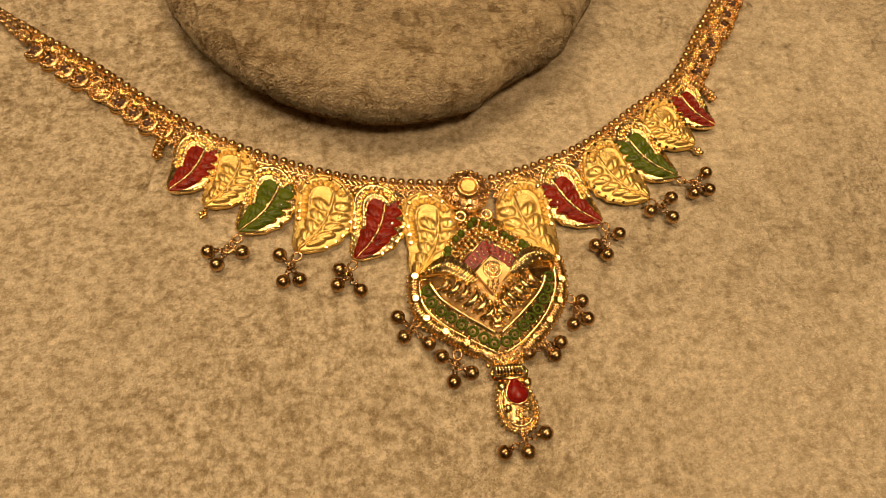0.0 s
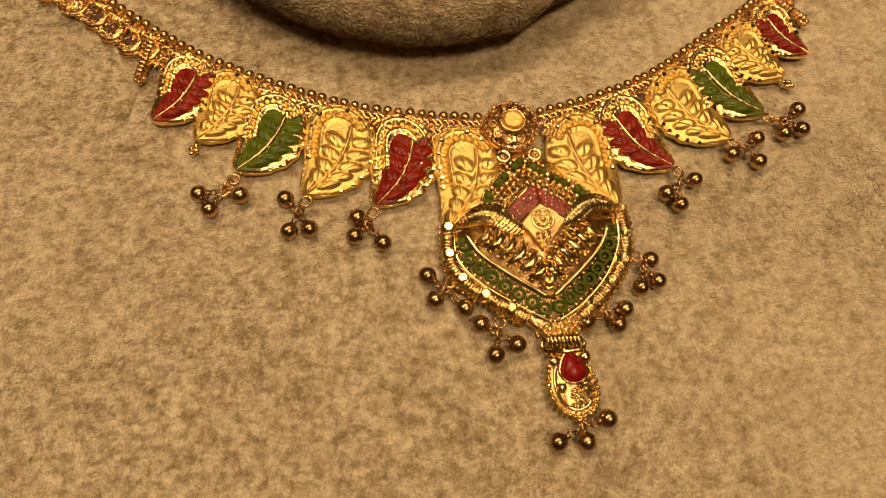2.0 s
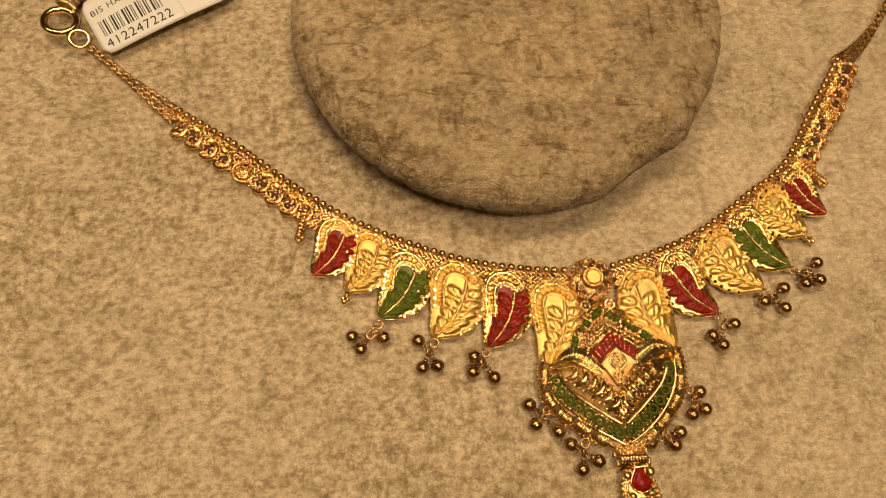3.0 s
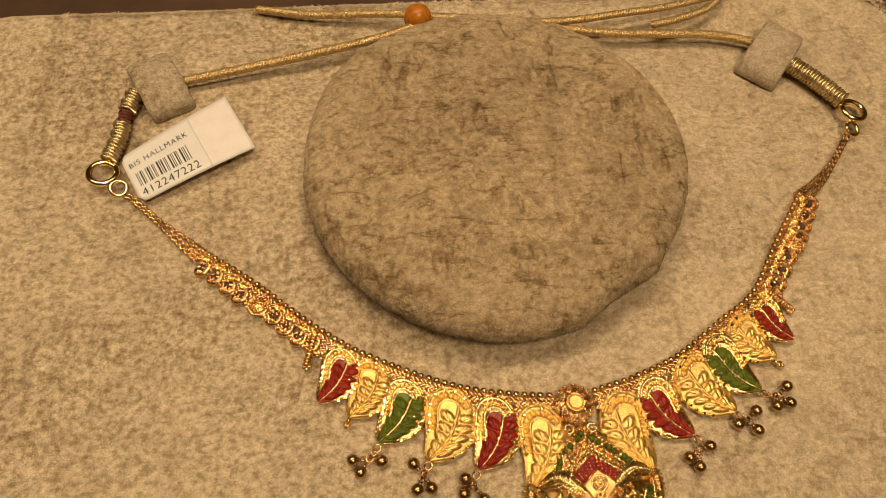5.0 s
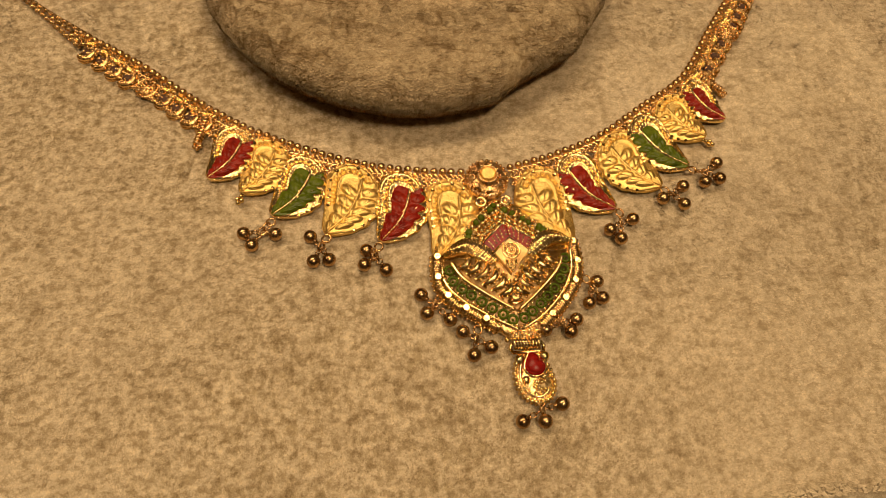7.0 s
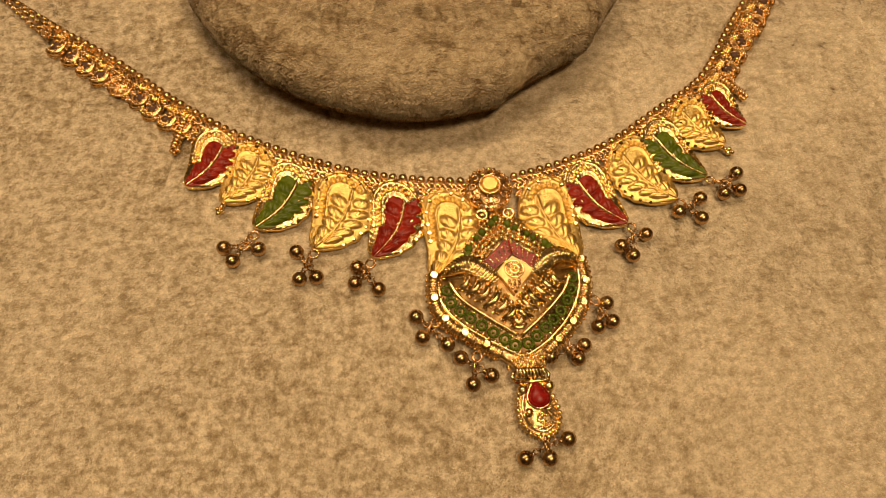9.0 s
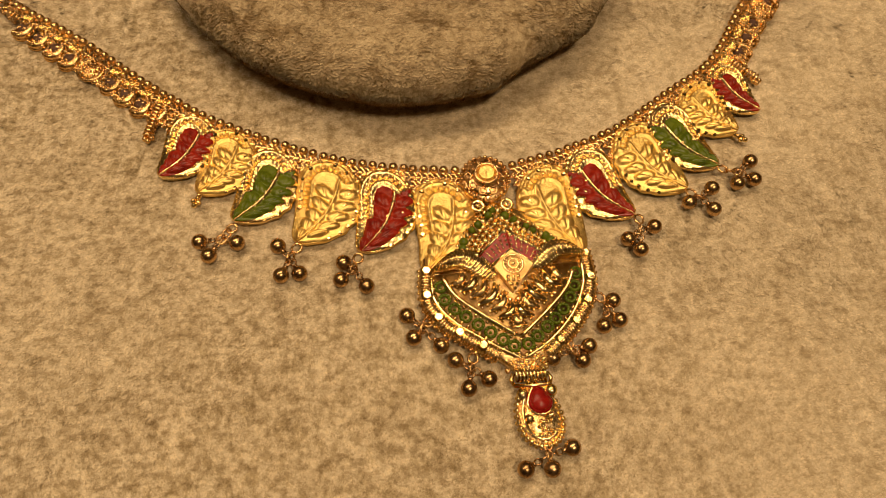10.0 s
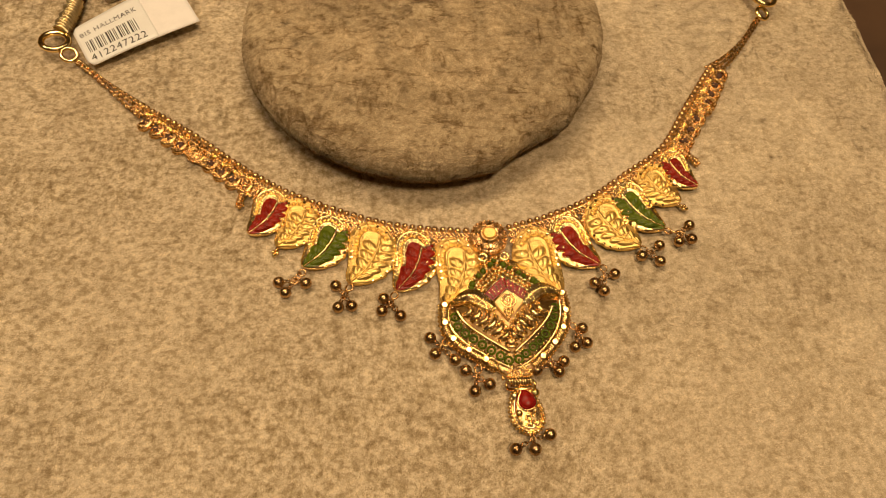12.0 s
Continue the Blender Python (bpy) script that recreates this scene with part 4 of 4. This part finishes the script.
m.gem((1.1, -37.6, 1.5), 0.75, 0.7, 7, 0.6).tube([(3.3, -37.6, 2.0), (4.6, -37.2, 2.0)], 0.3, 7)
for i in range(22):
    m.sphere((random.uniform(1.8, 4.2), random.uniform(-40.2, -38.0), 1.7 + 0.3 * random.random()), 0.3, 8, 6)
part("drop_filigree", m, GOLD, drop)
pear = [(2.9 + 1.75 * math.cos(t) * (1 - 0.45 * max(0, math.sin(t))) - 0.25 * max(0, math.sin(t)), -35.4 + (2.4 if math.sin(t) > 0 else 1.7) * math.sin(t)) for t in [2 * math.pi * i / 24 for i in range(24)]]
m = Mesh().slab(pear, 1.4, 2.2, 0.3).slab([(2.9 + (x - 2.9) * 0.8, -35.4 + (y + 35.4) * 0.8) for x, y in pear], 2.1, 2.6, 0.35)
part("red_stone", m, RUBY, drop, "pear shaped dark red stone")
m = Mesh().tube([(x * 1.0, y, 1.7) for x, y in pear], 0.24, 6, True)
part("stone_rim", m, GOLD, drop)
bells(drop, (3.0, -41.2), [(-0.4, -44.1), (3.2, -44.4), (6.4, -41.9)])
bells(pendant, (-11.4, -22.4), [(-14.4, -21.2), (-13.7, -24.6), (-9.9, -26.1)])
bells(pendant, (-5.6, -28.4), [(-8.1, -28.4), (-6.7, -32.6), (-3.7, -31.5)])
bells(pendant, (8.4, -27.4), [(5.8, -29.3), (11.4, -28.0), (10.1, -30.0)])
bells(pendant, (14.4, -20.8), [(16.3, -21.4), (14.2, -25.2), (16.7, -24.5)])

# end rings
for at in ((-98.2, 60.2), (81.6, 67.6)):
    part("end_ring", Mesh().ring((*at, 2.6), 3.0, 0.74, (0.15, 0.1, 1), 28, 10), GOLD, necklace, "open gold ring")
for at, q in (((-94.6, 56.4), 0.6), ((80.0, 62.6), 0.9)):
    part("jump_ring", Mesh().ring((*at, 1.9), 1.75, 0.48, (0.3, -0.2, 1), 22, 8), GOLD, necklace, "small gold ring")

# ---- the cord ----
cord = tagged(new("drawstring_cord"), "braided gold thread drawstring cord with slider bead behind the disc", "cord")


def braid(points, r, pitch=2.3):
    """Three strands wound round one line."""
    r *= 0.84
    m = Mesh()
    line = spline(points, 0.45)
    for k in range(3):
        pts = []
        for i, p in enumerate(line):
            t = 2 * math.pi * (i * 0.45 / pitch + k / 3)
            pts.append(p + side(line, i) * (r * 0.5 * math.cos(t)) + Vector((0, 0, r * 0.5 * math.sin(t))))
        m.tube(pts, r * 0.58, 7)
    return m


def wound(points, r):
    """A thread wound tightly round the end of the cord."""
    m = Mesh()
    line = spline(points, 0.12)
    coil = []
    for i, p in enumerate(line):
        t = i * 0.12 / 0.8 * 2 * math.pi
        coil.append(p + side(line, i) * (r * math.cos(t)) + Vector((0, 0, r * math.sin(t))))
    m.tube(coil, 0.42, 6)
    m.tube(line[::4] + [line[-1]], r * 0.95, 10)
    return m


part("cord_run", braid([(-93.2, 82.4, 2.2), (-88.0, 84.4, 2.4), (-82.3, 85.6, 2.6), (-66.9, 88.7, 3.0), (-50.2, 91.6, 4.0), (-33.2, 96.0, 4.2), (-22.0, 100.5, 4.2)], 1.35), CORD, cord)
part("cord_run", braid([(70.4, 83.0, 2.4), (66.0, 88.0, 2.4), (62.0, 91.2, 2.4), (49.7, 93.9, 2.8), (27.0, 94.6, 3.6), (9.4, 97.0, 4.2), (-8.0, 100.5, 4.2), (-22.0, 102.0, 4.4)], 1.35), CORD, cord)
part("cord_run", braid([(-10.0, 99.2, 4.2), (12.0, 97.6, 5.6), (28.0, 99.6, 5.4), (43.0, 103.0, 4.0), (58.0, 108.0, 2.6)], 1.2), CORD, cord)
part("cord_run", braid([(36.0, 95.6, 5.2), (45.0, 98.4, 4.4), (54.0, 103.0, 3.4), (62.0, 112.0, 2.0)], 1.2), CORD, cord)
part("cord_run", braid([(-26.0, 103.0, 4.4), (-36.0, 104.4, 3.6), (-52.0, 106.0, 2.4), (-66.0, 109.5, 1.6)], 1.2), CORD, cord)
part("slider_bead", Mesh().sphere((-24.2, 101.6, 4.4), 3.6, 20, 14), AMBER, cord, "amber coloured slider bead")
part("wound_end", wound([(-97.4, 63.6, 2.6), (-95.9, 68.6, 2.8), (-95.2, 73.6, 2.8)], 1.75), GOLD_PALE, cord, "tightly wound gold thread")
part("wound_end", wound([(-94.7, 77.2, 2.8), (-93.2, 82.6, 2.8)], 1.9), GOLD_PALE, cord, "tightly wound gold thread")
part("thread_gap", wound([(-95.1, 73.9, 2.8), (-94.7, 76.9, 2.8)], 1.35), MAROON, cord, "dark red thread")
part("wound_end", wound([(79.8, 70.6, 2.8), (75.0, 77.2, 2.9), (69.9, 83.2, 2.8)], 1.9), GOLD_PALE, cord, "tightly wound gold thread")

# ---- the price tag ----
tag = tagged(new("price_tag"), "white card price tag with barcode lying beside the necklace ring", "price tag")
TA, TL, TW = math.radians(26.9), 27.8, 13.3
tag.matrix_world = Matrix.Translation(Vector((-89.2, 52.4, 1.6)) * S) @ Matrix.Rotation(TA, 4, "Z") @ Matrix.Rotation(radians(-2.5), 4, "Y")


def flare(u):
    return 1 + 0.26 * u / TL


def curl(u, w):
    return 0.5 * math.sin(u / TL * 3.0) + 0.35 * math.sin(w / TW * 2.5)


def card(u0, u1, w0, w1, lift, thick, rounded=0.0):
    m = Mesh()
    nu, nw = 28, 12
    vs, fs = [], []
    for top in (0, 1):
        for i in range(nu + 1):
            for j in range(nw + 1):
                u, w = u0 + (u1 - u0) * i / nu, w0 + (w1 - w0) * j / nw
                if rounded:
                    e = min(u - u0, rounded) / rounded
                    k = rounded * (1 - math.sqrt(max(0, 1 - (1 - e) ** 2)))
                    mid = (w0 + w1) / 2
                    w = mid + (w - mid) * (1 - 2 * k / (w1 - w0))
                vs.append((u, w * flare(u), curl(u, w) + lift + thick * top))
    k = (nu + 1) * (nw + 1)
    for i in range(nu):
        for j in range(nw):
            a = i * (nw + 1) + j
            fs.append((a + k, a + nw + 1 + k, a + nw + 2 + k, a + 1 + k))
            fs.append((a, a + 1, a + nw + 2, a + nw + 1))
    for i in range(nu):
        a = i * (nw + 1)
        fs.append((a, a + nw + 1, a + nw + 1 + k, a + k))
        b = a + nw
        fs.append((b, b + k, b + nw + 1 + k, b + nw + 1))
    for j in range(nw):
        fs.append((j, j + k, j + 1 + k, j + 1))
        b = nu * (nw + 1) + j
        fs.append((b, b + 1, b + 1 + k, b + k))
    return m.add(vs, fs)


part("card", card(0, TL, 0, TW, 0, 0.25, 1.6), CARD, tag)
part("label", card(0.15, 17.6, 0.1, TW - 0.1, 0.26, 0.05, 1.6), LABEL, tag, "glossy white printed label")
u = 1.6
widths = [0.18, 0.16, 0.34, 0.16, 0.18, 0.4, 0.18, 0.2, 0.16, 0.42, 0.2, 0.32, 0.16, 0.18, 0.38, 0.2, 0.16, 0.3, 0.18, 0.4, 0.16, 0.2, 0.18]
for i, w in enumerate(widths):
    z = 0.34
    m = Mesh().add([(u, 3.7 * flare(u), curl(u, 3.7) + z), (u + w, 3.7 * flare(u), curl(u + w, 3.7) + z), (u + w, 7.3 * flare(u), curl(u + w, 7.3) + z), (u, 7.3 * flare(u), curl(u, 7.3) + z)], [(0, 1, 2, 3)])
    part("bar", m, INK, tag, "printed black bar", smooth=False)
    u += w + (0.22, 0.40, 0.2, 0.60, 0.24)[i % 5]


def lettering(text, u, w, wide, high):
    data = bpy.data.curves.new("lettering", "FONT")
    data.body, data.size, data.space_character = text, 1.0, 1.15
    data.extrude = 0.003
    temp = new("temp", data)
    mesh = bpy.data.meshes.new_from_object(temp.evaluated_get(bpy.context.evaluated_depsgraph_get()))
    bpy.data.objects.remove(temp)
    x1, y1 = max(v.co.x for v in mesh.vertices), max(v.co.y for v in mesh.vertices)
    for v in mesh.vertices:
        a, b = u + v.co.x / x1 * wide, w + v.co.y / y1 * high
        v.co = ((a * S, b * flare(a) * S, (curl(a, b) + 0.35 + v.co.z) * S))
    mesh.materials.append(INK)
    ob = new("lettering", mesh)
    ob.parent = tag
    return ob


lettering("BIS HALLMARK", 1.0, 9.0, 14.8, 1.35)
lettering("412247222", 1.2, 1.1, 14.0, 1.85)
